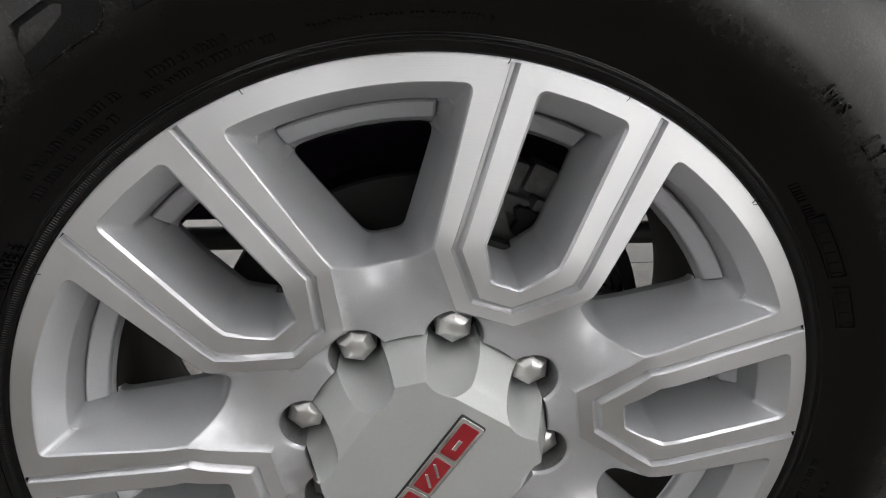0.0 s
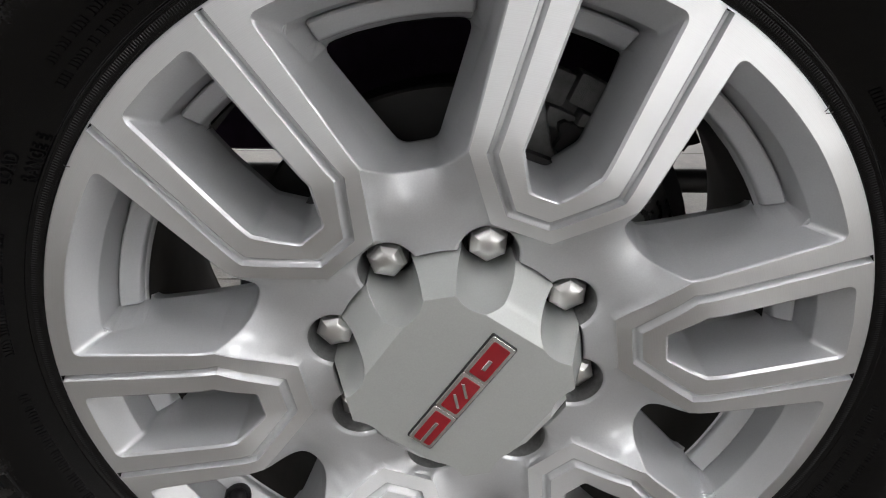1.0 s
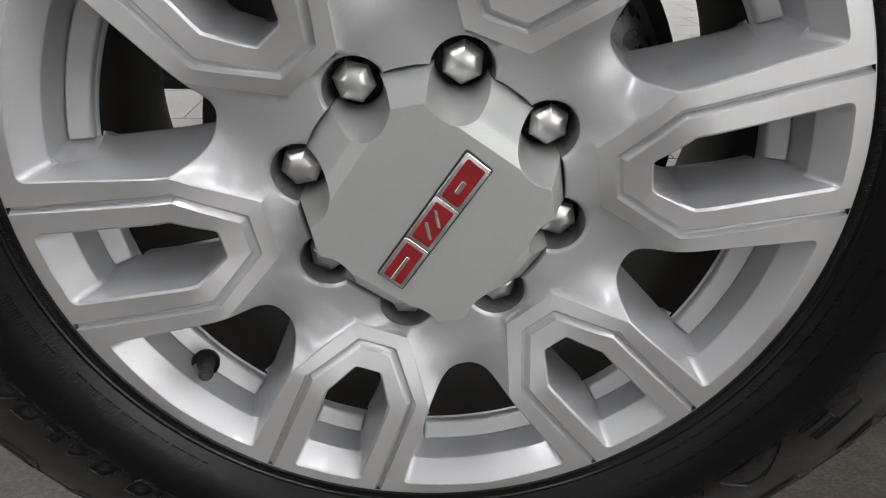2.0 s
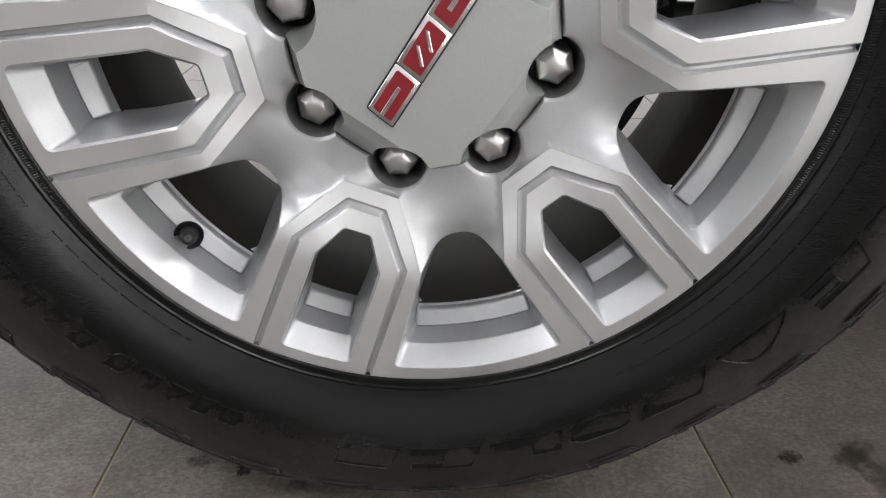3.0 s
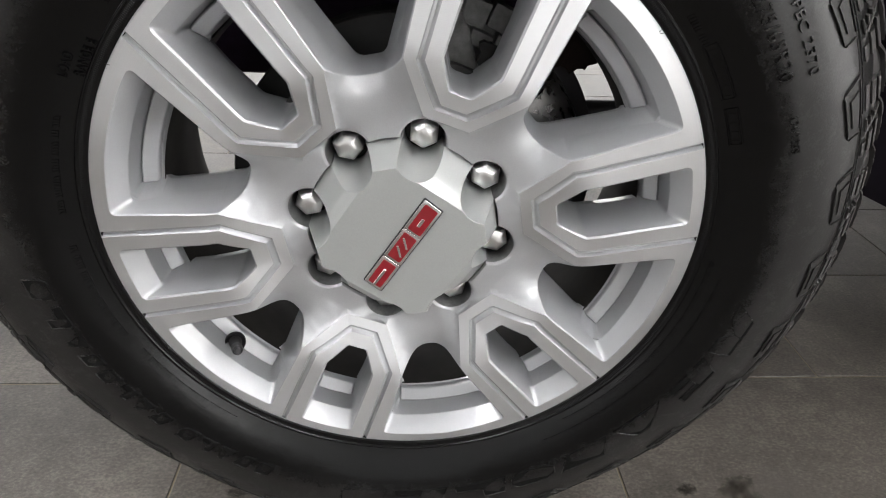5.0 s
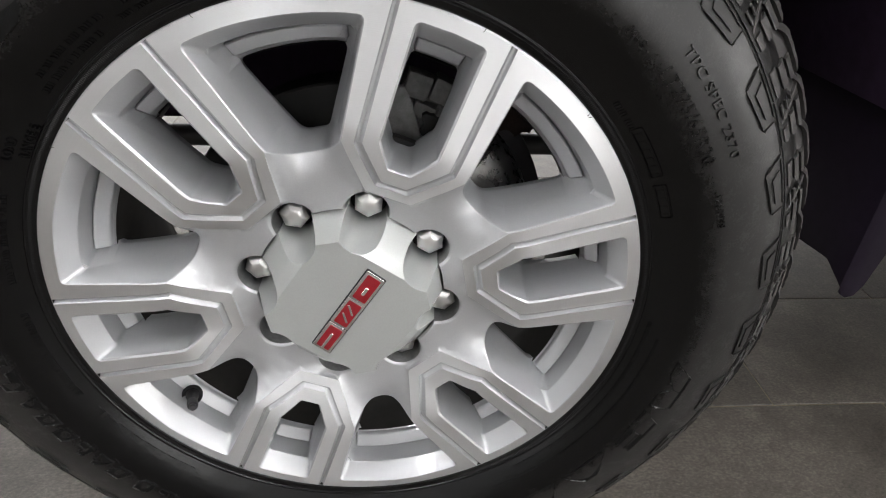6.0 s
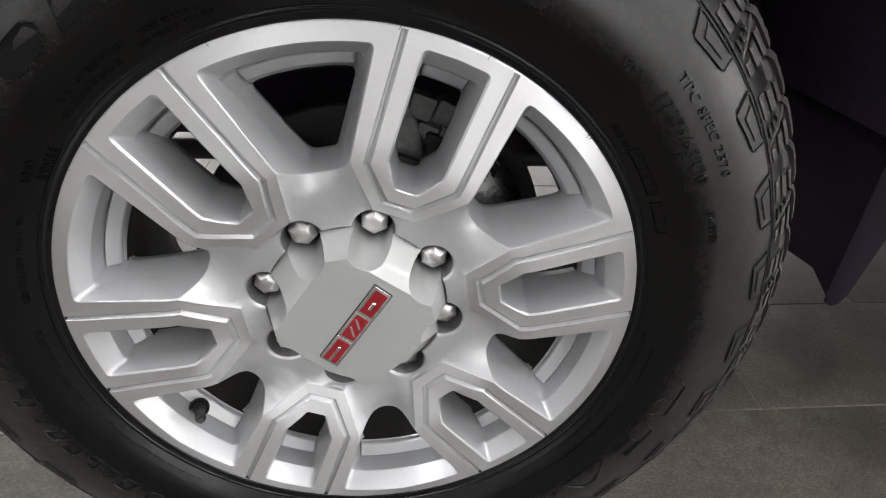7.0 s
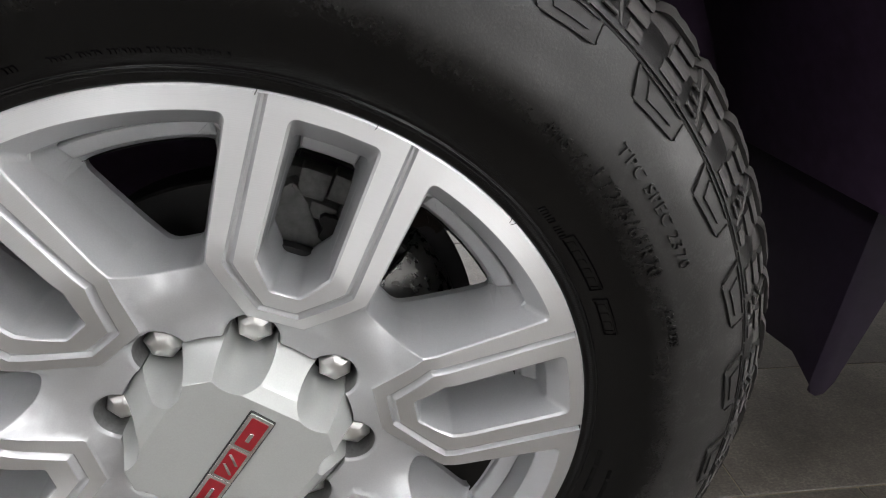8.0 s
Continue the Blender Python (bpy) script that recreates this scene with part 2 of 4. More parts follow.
def part(name, bm, material, parent, label="", angle=28, at=None):
    me = bpy.data.meshes.new(name)
    bm.to_mesh(me)
    bm.free()
    for mt in material if isinstance(material, (list, tuple)) else [material]:
        me.materials.append(mt)
    smooth_mesh(me, angle)
    ob = new(name, me)
    if parent is not None:
        ob.parent = parent
    if at is not None:
        ob.matrix_local = at
    if label:
        ob["label"] = label
    return ob


def again(ob, at, parent=None):
    o = new(ob.name.split(".")[0], ob.data)
    o.parent = parent or ob.parent
    o.matrix_local = at
    if "label" in ob:
        o["label"] = ob["label"]
    return o


def lathe(profile, n=180, a0=0.0, a1=360.0):
    """A surface of revolution about the y axis from (radius, y) pairs."""
    bm = bmesh.new()
    full = abs(a1 - a0) >= 360
    count = n if full else n + 1
    rings = []
    for i in range(count):
        a = radians(a0 + (a1 - a0) * i / n)
        rings.append([bm.verts.new((r * math.cos(a), y, r * math.sin(a))) for r, y in profile])
    for i in range(n):
        p, q = rings[i], rings[(i + 1) % count]
        for j in range(len(profile) - 1):
            bm.faces.new((p[j], p[j + 1], q[j + 1], q[j]))
    bmesh.ops.recalc_face_normals(bm, faces=bm.faces)
    return bm


def box(sx, sy, sz, bevel=0.0, segments=2, centre=(0, 0, 0)):
    bm = bmesh.new()
    bmesh.ops.create_cube(bm, size=1, matrix=Matrix.Translation(centre) @ Matrix.Diagonal((sx, sy, sz, 1)))
    if bevel:
        bmesh.ops.bevel(bm, geom=bm.edges[:], offset=bevel, segments=segments, affect="EDGES", profile=0.5)
    return bm


def prism(points, y0, y1, bevel=0.0, segments=2):
    """An outline in x and z, pushed from y0 to y1."""
    bm = bmesh.new()
    a = [bm.verts.new((x, y0, z)) for x, z in points]
    b = [bm.verts.new((x, y1, z)) for x, z in points]
    bm.faces.new(a)
    bm.faces.new(b[::-1])
    for i in range(len(points)):
        j = (i + 1) % len(points)
        bm.faces.new((a[j], a[i], b[i], b[j]))
    bmesh.ops.recalc_face_normals(bm, faces=bm.faces)
    if bevel:
        bmesh.ops.bevel(bm, geom=bm.edges[:], offset=bevel, segments=segments, affect="EDGES", profile=0.5)
    return bm


def tube(path, radius, n=12):
    bm = bmesh.new()
    rings = []
    pts = [Vector(p) for p in path]
    for i, p in enumerate(pts):
        d = (pts[min(i + 1, len(pts) - 1)] - pts[max(i - 1, 0)]).normalized()
        q = d.to_track_quat("Z", "Y").to_matrix()
        rings.append([bm.verts.new(p + q @ Vector((radius * math.cos(2 * math.pi * k / n), radius * math.sin(2 * math.pi * k / n), 0))) for k in range(n)])
    for a, b in zip(rings, rings[1:]):
        for k in range(n):
            bm.faces.new((a[k], a[(k + 1) % n], b[(k + 1) % n], b[k]))
    bm.faces.new(rings[0][::-1])
    bm.faces.new(rings[-1])
    bmesh.ops.recalc_face_normals(bm, faces=bm.faces)
    return bm


def fillet(points, radii, closed=True, steps=4):
    """Rounds the corners of an outline."""
    out, n = [], len(points)
    for i, (p, r) in enumerate(zip(points, radii)):
        if r <= 0 or (not closed and i in (0, n - 1)):
            out.append(tuple(p))
            continue
        p, a, b = Vector(p), Vector(points[i - 1]), Vector(points[(i + 1) % n])
        da, db = (a - p), (b - p)
        ang = da.angle(db)
        cut = min(r / math.tan(ang / 2), 0.48 * da.length, 0.48 * db.length)
        s, e = p + da.normalized() * cut, p + db.normalized() * cut
        for k in range(steps + 1):
            t = k / steps
            out.append(tuple((1 - t) ** 2 * s + 2 * t * (1 - t) * p + t * t * e))
    return out


def inset(points, d):
    """Moves a closed outline inwards (outwards where d is negative)."""
    n = len(points)
    area = sum(points[i][0] * points[(i + 1) % n][1] - points[(i + 1) % n][0] * points[i][1] for i in range(n))
    s = 1 if area > 0 else -1
    out = []
    for i in range(n):
        p, a, b = Vector(points[i]), Vector(points[i - 1]), Vector(points[(i + 1) % n])
        e1, e2 = (p - a).normalized(), (b - p).normalized()
        n1, n2 = Vector((-e1.y, e1.x)) * s, Vector((-e2.y, e2.x)) * s
        m = (n1 + n2).normalized()
        out.append(tuple(p + m * d / max(0.5, m.dot(n1))))
    return out


def inside(p, poly):
    x, y = p
    c = False
    j = len(poly) - 1
    for i in range(len(poly)):
        xi, yi = poly[i]
        xj, yj = poly[j]
        if (yi > y) != (yj > y) and x < (xj - xi) * (y - yi) / (yj - yi) + xi:
            c = not c
        j = i
    return c


def dense(points, step, closed=True):
    out, n = [], len(points)
    for i in range(n if closed else n - 1):
        p, q = Vector(points[i]), Vector(points[(i + 1) % n])
        k = max(1, int(round((q - p).length / step)))
        out += [tuple(p.lerp(q, j / k)) for j in range(k)]
    if not closed:
        out.append(tuple(points[-1]))
    return out


def turn(points, deg):
    c, s = math.cos(radians(deg)), math.sin(radians(deg))
    return [(x * c - y * s, x * s + y * c) for x, y in points]


def piecewise(x, table):
    if x <= table[0][0]:
        return table[0][1]
    for (x0, y0), (x1, y1) in zip(table, table[1:]):
        if x <= x1:
            return y0 + (y1 - y0) * (x - x0) / (x1 - x0)
    return table[-1][1]


def smooth_profile(table, n):
    """Evenly spaced points on a rounded run through a profile."""
    pts = [Vector(p) for p in table]
    out = []
    for i in range(len(pts) - 1):
        p0, p1, p2, p3 = pts[max(i - 1, 0)], pts[i], pts[i + 1], pts[min(i + 2, len(pts) - 1)]
        for k in range(n):
            t = k / n
            out.append(tuple(0.5 * (2 * p1 + (p2 - p0) * t + (2 * p0 - 5 * p1 + 4 * p2 - p3) * t * t + (3 * p1 - p0 - 3 * p2 + p3) * t ** 3)))
    return out + [table[-1]]


# ---------------------------------------------------------------- the wheel
AXLE = 0.41          # height of the wheel's centre over the floor
SPIN = 11.0          # the first spoke's angle over the horizontal
wheel = tagged(empty("wheel", pose(0, 0, AXLE, 0, -SPIN, 0)), "silver six-spoke alloy wheel with black all-terrain tyre on tiles", "wheel")

# outlines of one spoke in millimetres: along the spoke, across it
FACE = [(90, 17), (105, 14), (113, 10), (125, 4.5), (141, -0.5), (152, -4.5), (164, -8), (250, -2), (261, -1), (271.6, 0)]
RIM = 271.6
BEND = (154.0, 53.0)


def face_y(p):
    return piecewise(math.hypot(*p), FACE)


def eased(x, table, reach=14.0):
    """A run of straight pieces with its bends rounded off."""
    near = min(reach, x - table[0][0], table[-1][0] - x)
    if near <= 0.5:
        return piecewise(x, table)
    return sum(piecewise(x + near * k / 6, table) for k in range(-6, 7)) / 13


def along(end, end_y, bend):
    """Heights along a spoke's outline: low at its end, highest at the bend, level at the rim."""
    table = [(end, end_y), (bend, -9.4), (250, -1.8), (261, -0.8), (271.6, 0.0)]
    return lambda p: eased(p[0], table)


pocket_y, in_y, deep_y, out_y, band_y = along(141, -0.5, 165), along(125.2, 4.6, 158), along(123.9, 5.0, 157.5), along(119.8, 6.5, 156), along(111.5, 10.5, 154)


SPOKE_TOP = band_y(BEND)


def rim_point(v):
    return (math.sqrt(RIM * RIM - v * v), v)


def mirrored(half):
    return half + [(u, -v) for u, v in reversed(half)]


POCKET = fillet([(258.6, -28), (260, 0), (258.6, 28), (165, 24.6), (141, 9.7), (141, -9.7), (165, -24.6)], [5.5, 0, 5.5, 5, 4, 4, 5], True, 7)
POCKET_FLOOR = fillet([(245.6, -24.0), (246.6, 0), (245.6, 24.0), (166, 22.7), (143.8, 9.0), (143.8, -9.0), (166, -22.7)], [4, 0, 4, 8, 6.5, 6.5, 8], True, 7)
POCKET_HOLE = fillet([(227.4, -20.5), (228, 0), (227.4, 20.5), (205, 22.0), (167, 21.4), (145.6, 8.2), (145.6, -8.2), (167, -21.4), (205, -22.0)], [5, 0, 5, 0, 9, 7, 7, 9, 0])
GROOVE_OUT = fillet(mirrored([rim_point(49.4), (156, 43.6), (119.8, 14.6)]), [0, 2.5, 2.5, 2.5, 2.5, 0], False, 3)
GROOVE_FOOT = fillet(mirrored([rim_point(48.0), (156.6, 42.0), (121.3, 13.8)]), [0, 2, 2, 2, 2, 0], False, 3)
GROOVE_DEEP = fillet(mirrored([rim_point(46.3), (157.4, 39.9), (123.6, 12.5)]), [0, 2, 2, 2, 2, 0], False, 3)
GROOVE_RISE = fillet(mirrored([rim_point(44.7), (158.0, 38.0), (125.2, 11.7)]), [0, 2, 2, 2, 2, 0], False, 3)
GROOVE_IN = fillet(mirrored([rim_point(43.8), (158.4, 37.0), (126.2, 11.2)]), [0, 2, 2, 2, 2, 0], False, 3)
BAND = fillet(mirrored([BEND, (110.4, 20.8)]), [0, 3, 3, 0], False, 3)
BAND_FOOT = fillet(mirrored([BEND, (108.6, 21.7)]), [0, 3, 3, 0], False, 3)
bend_w = turn([BEND], -30)[0]
arc = [(258.4 * math.cos(radians(a)), 258.4 * math.sin(radians(a))) for a in (0, 2.5, 5, 7.5, 10, 12.5, 15.7)]
hub_edge = smooth_profile([bend_w, (152.4, -24.2), (146.9, -16.4), (144.4, -8.2), (143.9, 0)], 4)
half_window = arc[1:-1] + fillet([arc[-2], arc[-1], (bend_w[0], -bend_w[1])], [0, 8, 0], False, 9)[1:-1] + [(u, -v) for u, v in hub_edge[:-1]]
WINDOW = [arc[0]] + half_window + [hub_edge[-1]] + [(u, -v) for u, v in reversed(half_window)]
ARC_STEP = [(246.6 * math.cos(radians(a)), 246.6 * math.sin(radians(a))) for a in (-14.2, -9, -4.5, 0, 4.5, 9, 14.2)]
WINDOW_FLOOR = fillet(ARC_STEP + [(165, 25.6), (149.6, 13.2), (149.6, -13.2), (165, -25.6)], [4.5, 0, 0, 0, 0, 0, 4.5, 6, 8, 8, 6], True, 8)
ARC_HOLE = [(227.4 * math.cos(radians(a)), 227.4 * math.sin(radians(a))) for a in (-11.9, -6, 0, 6, 11.9)]
WINDOW_HOLE = fillet(ARC_HOLE + [(152.0, 12.0), (152.0, -12.0)], [7, 0, 0, 0, 7, 10, 10])


def hole_y(p):
    return piecewise(p[0], [(146, 57.0), (155, 55.0), (170, 52.0), (196, 50.0), (220, 49.0)])


def ledge(half_angle, r0=229.6, r1=243.6):
    n = 6
    a = [radians(-half_angle + 2 * half_angle * i / n) for i in range(n + 1)]
    ring = [(r1 * math.cos(t), r1 * math.sin(t)) for t in a] + [(r0 * math.cos(t), r0 * math.sin(t)) for t in reversed(a)]
    return fillet(ring, [3.0 if k in (0, n, n + 1, 2 * n + 1) else 0 for k in range(2 * n + 2)], True, 5)


POCKET_LEDGE, WINDOW_LEDGE = ledge(5.0), ledge(11.9)
NUT_ANGLE = 22.8
NUTS = [NUT_ANGLE + 45 * k for k in range(8)]


def hub_outline(rc, rn, centre=87.5):
    """A circle with a round bay for each wheel nut."""
    out = []
    for a in NUTS:
        # where the bay meets the circle
        d = math.acos((rc * rc + centre * centre - rn * rn) / (2 * rc * centre))
        prev = a - 45
        start, end = radians(prev) + d, radians(a) - d
        for k in range(5):
            t = start + (end - start) * k / 4
            out.append((rc * math.cos(t), rc * math.sin(t)))
        cx, cy = centre * math.cos(radians(a)), centre * math.sin(radians(a))
        p0 = Vector((rc * math.cos(end) - cx, rc * math.sin(end) - cy))
        first = math.atan2(p0.y, p0.x)
        out_dir = radians(a)
        span = (out_dir - first + math.pi) % (2 * math.pi) - math.pi
        for k in range(1, 20):
            t = first + 2 * span * k / 20
            out.append((cx + rn * math.cos(t), cy + rn * math.sin(t)))
    return out


HUB_TOP = hub_outline(90.0, 23.0)
HUB_MID = hub_outline(89.5, 21.4)
HUB_LIP = hub_outline(88.9, 20.3)
HUB_DEEP = hub_outline(88.2, 19.0)


def build_rim_face():
    pts, ys, edges, index, fixed = [], [], set(), {}, []

    def vert(p, y):
        key = (round(p[0], 2), round(p[1], 2))
        if key not in index:
            index[key] = len(pts)
            pts.append(Vector(p))
            ys.append(y)
            fixed.append(True)
        return index[key]

    def line(points, heights, closed):
        ids = [vert(p, y) for p, y in zip(points, heights)]
        n = len(ids)
        for i in range(n if closed else n - 1):
            a, b = ids[i], ids[(i + 1) % n]
            if a != b:
                edges.add((min(a, b), max(a, b)))

    def fan(upper, upper_h, lower, lower_h, corner_a, corner_b, a):
        """Ties the rounded corner of an opening to the corner of the step below it, point by point."""
        mid = Vector(corner_b) * 0.5 + Vector(corner_b).normalized() * 110

        def chosen(points, heights, corner, reach):
            near = [(p, h) for p, h in zip(points, heights) if math.dist(p, corner) < reach]
            return sorted(near, key=lambda t: (Vector(t[0]) - mid).angle_signed(Vector(corner_a) - mid, 0.0))

        up, low = chosen(upper, upper_h, corner_a, 6.5), chosen(lower, lower_h, corner_b, 4.5)
        if len(up) < 2 or len(low) < 2:
            return
        for i, (p, h) in enumerate(up):
            q, g = low[round(i * (len(low) - 1) / (len(up) - 1))]
            e = (vert(turn([p], a)[0], h), vert(turn([q], a)[0], g))
            edges.add((min(e), max(e)))

    def ledge_lines(outline, a):
        """A proud step with a rounded rim, sloping back towards the hole."""
        for o, (front, rear) in ((outline, (38.8, 46.5)), (inset(outline, 0.4), (36.6, 44.0)), (inset(outline, 1.1), (35.0, 42.2)), (inset(outline, 2.3), (34.2, 41.0))):
            line(turn(o, a), [piecewise(math.hypot(*p), [(231.5, rear), (241.5, front)]) for p in o], True)

    notches = []
    for k in range(6):
        a = 60 * k
        q = dense(POCKET, 5)
        for d, dy in ((-1.0, 0), (0.8, 1.6)):
            o = inset(q, d)
            upper, upper_h = o, [pocket_y(p) + dy for p in q]
            line(turn(o, a), upper_h, True)
        floor_ = dense(POCKET_FLOOR, 9)
        line(turn(inset(floor_, -0.5), a), [piecewise(u, [(143, 27.6), (215, 27.6), (240, 18), (246, 14.9)]) for u, v in floor_], True)
        lower, lower_h = inset(floor_, -0.5), [piecewise(u, [(143, 27.6), (215, 27.6), (240, 18), (246, 14.9)]) for u, v in floor_]
        for side in (-1, 1):
            fan(upper, upper_h, lower, lower_h, (257.2, 26.6 * side), (245.0, 23.4 * side), a)
        line(turn(inset(floor_, 0.2), a), [piecewise(u, [(143, 29), (215, 29), (240, 20), (246, 16.6)]) for u, v in floor_], True)
        hole = dense(POCKET_HOLE, 9)
        line(turn(hole, a), [hole_y(p) for p in hole], True)
        ledge_lines(POCKET_LEDGE, a)
        for o, dy, fn in ((GROOVE_OUT, 0, out_y), (GROOVE_FOOT, 3.8, deep_y), (GROOVE_DEEP, 4.0, deep_y), (GROOVE_RISE, 0.9, in_y), (GROOVE_IN, 0, in_y)):
            o = dense(o, 5, False)
            line(turn(o, a), [fn(p) + dy for p in o], False)
            for p in (o[0], o[-1]):
                notches.append((math.degrees(math.atan2(p[1], p[0])) + a, dy))
        o = dense(BAND, 5, False)
        line(turn(o, a), [band_y(p) for p in o], False)
        o = dense(BAND_FOOT, 5, False)
        line(turn(o, a), [band_y(p) + (2.4 if 2 < i < len(o) - 3 else 1.2 if 0 < i < len(o) - 1 else 0) for i, p in enumerate(o)], False)
        # the window after this spoke
        a += 30
        base = dense(WINDOW, 7)

        def edge_y(p):
            if p[0] < 160.2 and abs(p[1]) < 31.2:
                return piecewise(abs(p[1]), [(0, 19), (3, 18.9), (6, 18.4), (9, 17.6), (12, 16.2), (15, 14.2), (18, 11.4), (20.5, 8.3), (23, 4.8), (25.5, 0.9), (28.5, -3.9), (31.1, SPOKE_TOP)])
            return band_y(turn([p], 30 if p[1] < 0 else -30)[0])

        for d, dy in ((0, 0), (0.6, 0.4), (1.5, 1.8)):
            o = inset(base, d)
            upper, upper_h = o, [edge_y(p) + dy for p in base]
            line(turn(o, a), upper_h, True)
        o = dense(WINDOW_FLOOR, 9)
        line(turn(inset(o, -0.5), a), [14.9 if math.hypot(*p) > 243 else piecewise(p[0], [(150, 41.6), (162, 27.6), (210, 25), (236, 16)]) for p in o], True)
        lower, lower_h = inset(o, -0.5), [14.9 if math.hypot(*p) > 243 else piecewise(p[0], [(150, 41.6), (162, 27.6), (210, 25), (236, 16)]) for p in o]
        for side in (-1, 1):
            corner_a, corner_b = [(r * math.cos(radians(t)), side * r * math.sin(radians(t))) for r, t in ((256.4, 15.2), (245.8, 13.8))]
            fan(upper, upper_h, lower, lower_h, corner_a, corner_b, a)
        line(turn(inset(o, 0.2), a), [16.6 if math.hypot(*p) > 243 else piecewise(p[0], [(150, 43), (162, 29), (210, 27), (236, 18)]) for p in o], True)
        o = dense(WINDOW_HOLE, 9)
        line(turn(o, a), [hole_y(p) for p in o], True)
        ledge_lines(WINDOW_LEDGE, a)
    for o, y in ((HUB_TOP, 16.4), (HUB_MID, 17.1), (HUB_LIP, 19.0), (HUB_DEEP, 52)):
        line(o, [y] * len(o), True)
    # the rim's outer circle passes through the ends of the grooves
    ring = sorted([(2.0 * i, 0.0) for i in range(180)] + [(d % 360, dy) for d, dy in notches])
    kept = []
    for d, dy in ring:
        if dy == 0 and kept and abs(d - kept[-1][0]) < 0.35 and (d % 2.0 == 0):
            continue
        kept.append((d, dy))
    line([(RIM * math.cos(radians(d)), RIM * math.sin(radians(d))) for d, _ in kept], [dy for _, dy in kept], True)

    # loose points that let the hub's skin bend
    count = len(pts)
    near = np.array([tuple(p) for p in pts])
    for ring_r in np.arange(109, 158, 4.5):
        steps = int(2 * math.pi * ring_r / 5)
        for i in range(steps):
            t = 360.0 * i / steps
            p = (ring_r * math.cos(radians(t)), ring_r * math.sin(radians(t)))
            local = turn([p], -60 * round(t / 60))[0]
            if inside(local, BAND_FOOT) or inside(turn([p], -(60 * math.floor(t / 60) + 30))[0], WINDOW) or inside(p, HUB_TOP):
                continue
            if np.min(np.hypot(near[:, 0] - p[0], near[:, 1] - p[1])) < 2.6:
                continue
            pts.append(Vector(p))
            ys.append(12.0)
            fixed.append(False)
    from_geo = bpy_cdt(pts, sorted(edges))
    verts, faces, orig = from_geo
    height, free = [], []
    for i, v in enumerate(verts):
        if orig[i]:
            height.append(ys[orig[i][0]])
            free.append(not fixed[orig[i][0]])
        else:
            height.append(face_y(v))
            free.append(False)
    around = [set() for _ in verts]
    for f in faces:
        for i in range(len(f)):
            around[f[i]].add(f[i - 1])
            around[f[i - 1]].add(f[i])
    loose = [i for i, x in enumerate(free) if x]
    for _ in range(160):
        for i in loose:
            height[i] = sum(height[j] for j in around[i]) / len(around[i])
    bm = bmesh.new()
    bv = [bm.verts.new((v[0] * 0.001, h * 0.001, v[1] * 0.001)) for v, h in zip(verts, height)]
    pocket_edge = inset(dense(POCKET, 5), -1.02)
    bands = BAND + [(176, -62), (176, 62)]
    for f in faces:
        c = (sum(verts[i][0] for i in f) / len(f), sum(verts[i][1] for i in f) / len(f))
        r = math.hypot(*c)
        t = math.degrees(math.atan2(c[1], c[0])) % 360
        s = turn([c], -60 * round(t / 60))[0]
        w = turn([c], -(60 * math.floor(t / 60) + 30))[0]
        if r > RIM + 0.2 or inside(s, POCKET_HOLE) or inside(w, WINDOW_HOLE) or inside(c, HUB_DEEP):
            continue
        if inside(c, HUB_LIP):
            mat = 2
        elif inside(w, WINDOW) or inside(s, pocket_edge):
            mat = 0
        elif inside(s, GROOVE_OUT) and not inside(s, GROOVE_IN):
            mat = 0
        elif r < 163.5 and not inside(s, bands):
            mat = 0
        else:
            mat = 1
        face = bm.faces.new([bv[i] for i in f])
        face.material_index = mat
    bmesh.ops.delete(bm, geom=[v for v in bm.verts if not v.link_faces], context="VERTS")
    bmesh.ops.recalc_face_normals(bm, faces=bm.faces)
    if sum(f.normal.y for f in bm.faces) > 0:
        bmesh.ops.reverse_faces(bm, faces=bm.faces)
    # the thickness of the casting behind each hole
    for k in range(6):
        for outline, a in ((POCKET_HOLE, 60 * k), (WINDOW_HOLE, 60 * k + 30)):
            local = dense(outline, 9)
            o, wide = turn(local, a), turn(inset(local, -2.0), a)
            p = [bm.verts.new((x * 0.001, hole_y(l) * 0.001, z * 0.001)) for (x, z), l in zip(o, local)]
            q = [bm.verts.new((x * 0.001, hole_y(l) * 0.001 + 0.010, z * 0.001)) for (x, z), l in zip(wide, local)]
            for i in range(len(o)):
                j = (i + 1) % len(o)
                bm.faces.new((p[i], p[j], q[j], q[i]))
    return bm


def bpy_cdt(pts, edges):
    from mathutils import geometry
    v, e, f, ov, oe, of = geometry.delaunay_2d_cdt(pts, edges, [], 0, 1e-5)
    return [tuple(p) for p in v], f, ov


rim = part("rim", build_rim_face(), [PAINT, MACHINED, WELL_SHADE], wheel, "silver painted rim with bright machined spoke faces", 17)
# the hub's skin flows softly between the spokes
hub_mesh = rim.data
edge_faces, edge_normals = {}, {}
for poly in hub_mesh.polygons:
    for key in poly.edge_keys:
        edge_faces.setdefault(key, []).append(poly.material_index)
        edge_normals.setdefault(key, []).append(poly.normal.copy())


def bend_of(e):
    n = edge_normals.get(tuple(sorted(e.vertices)), [])
    return n[0].angle(n[1], 0.0) if len(n) == 2 else 3.0


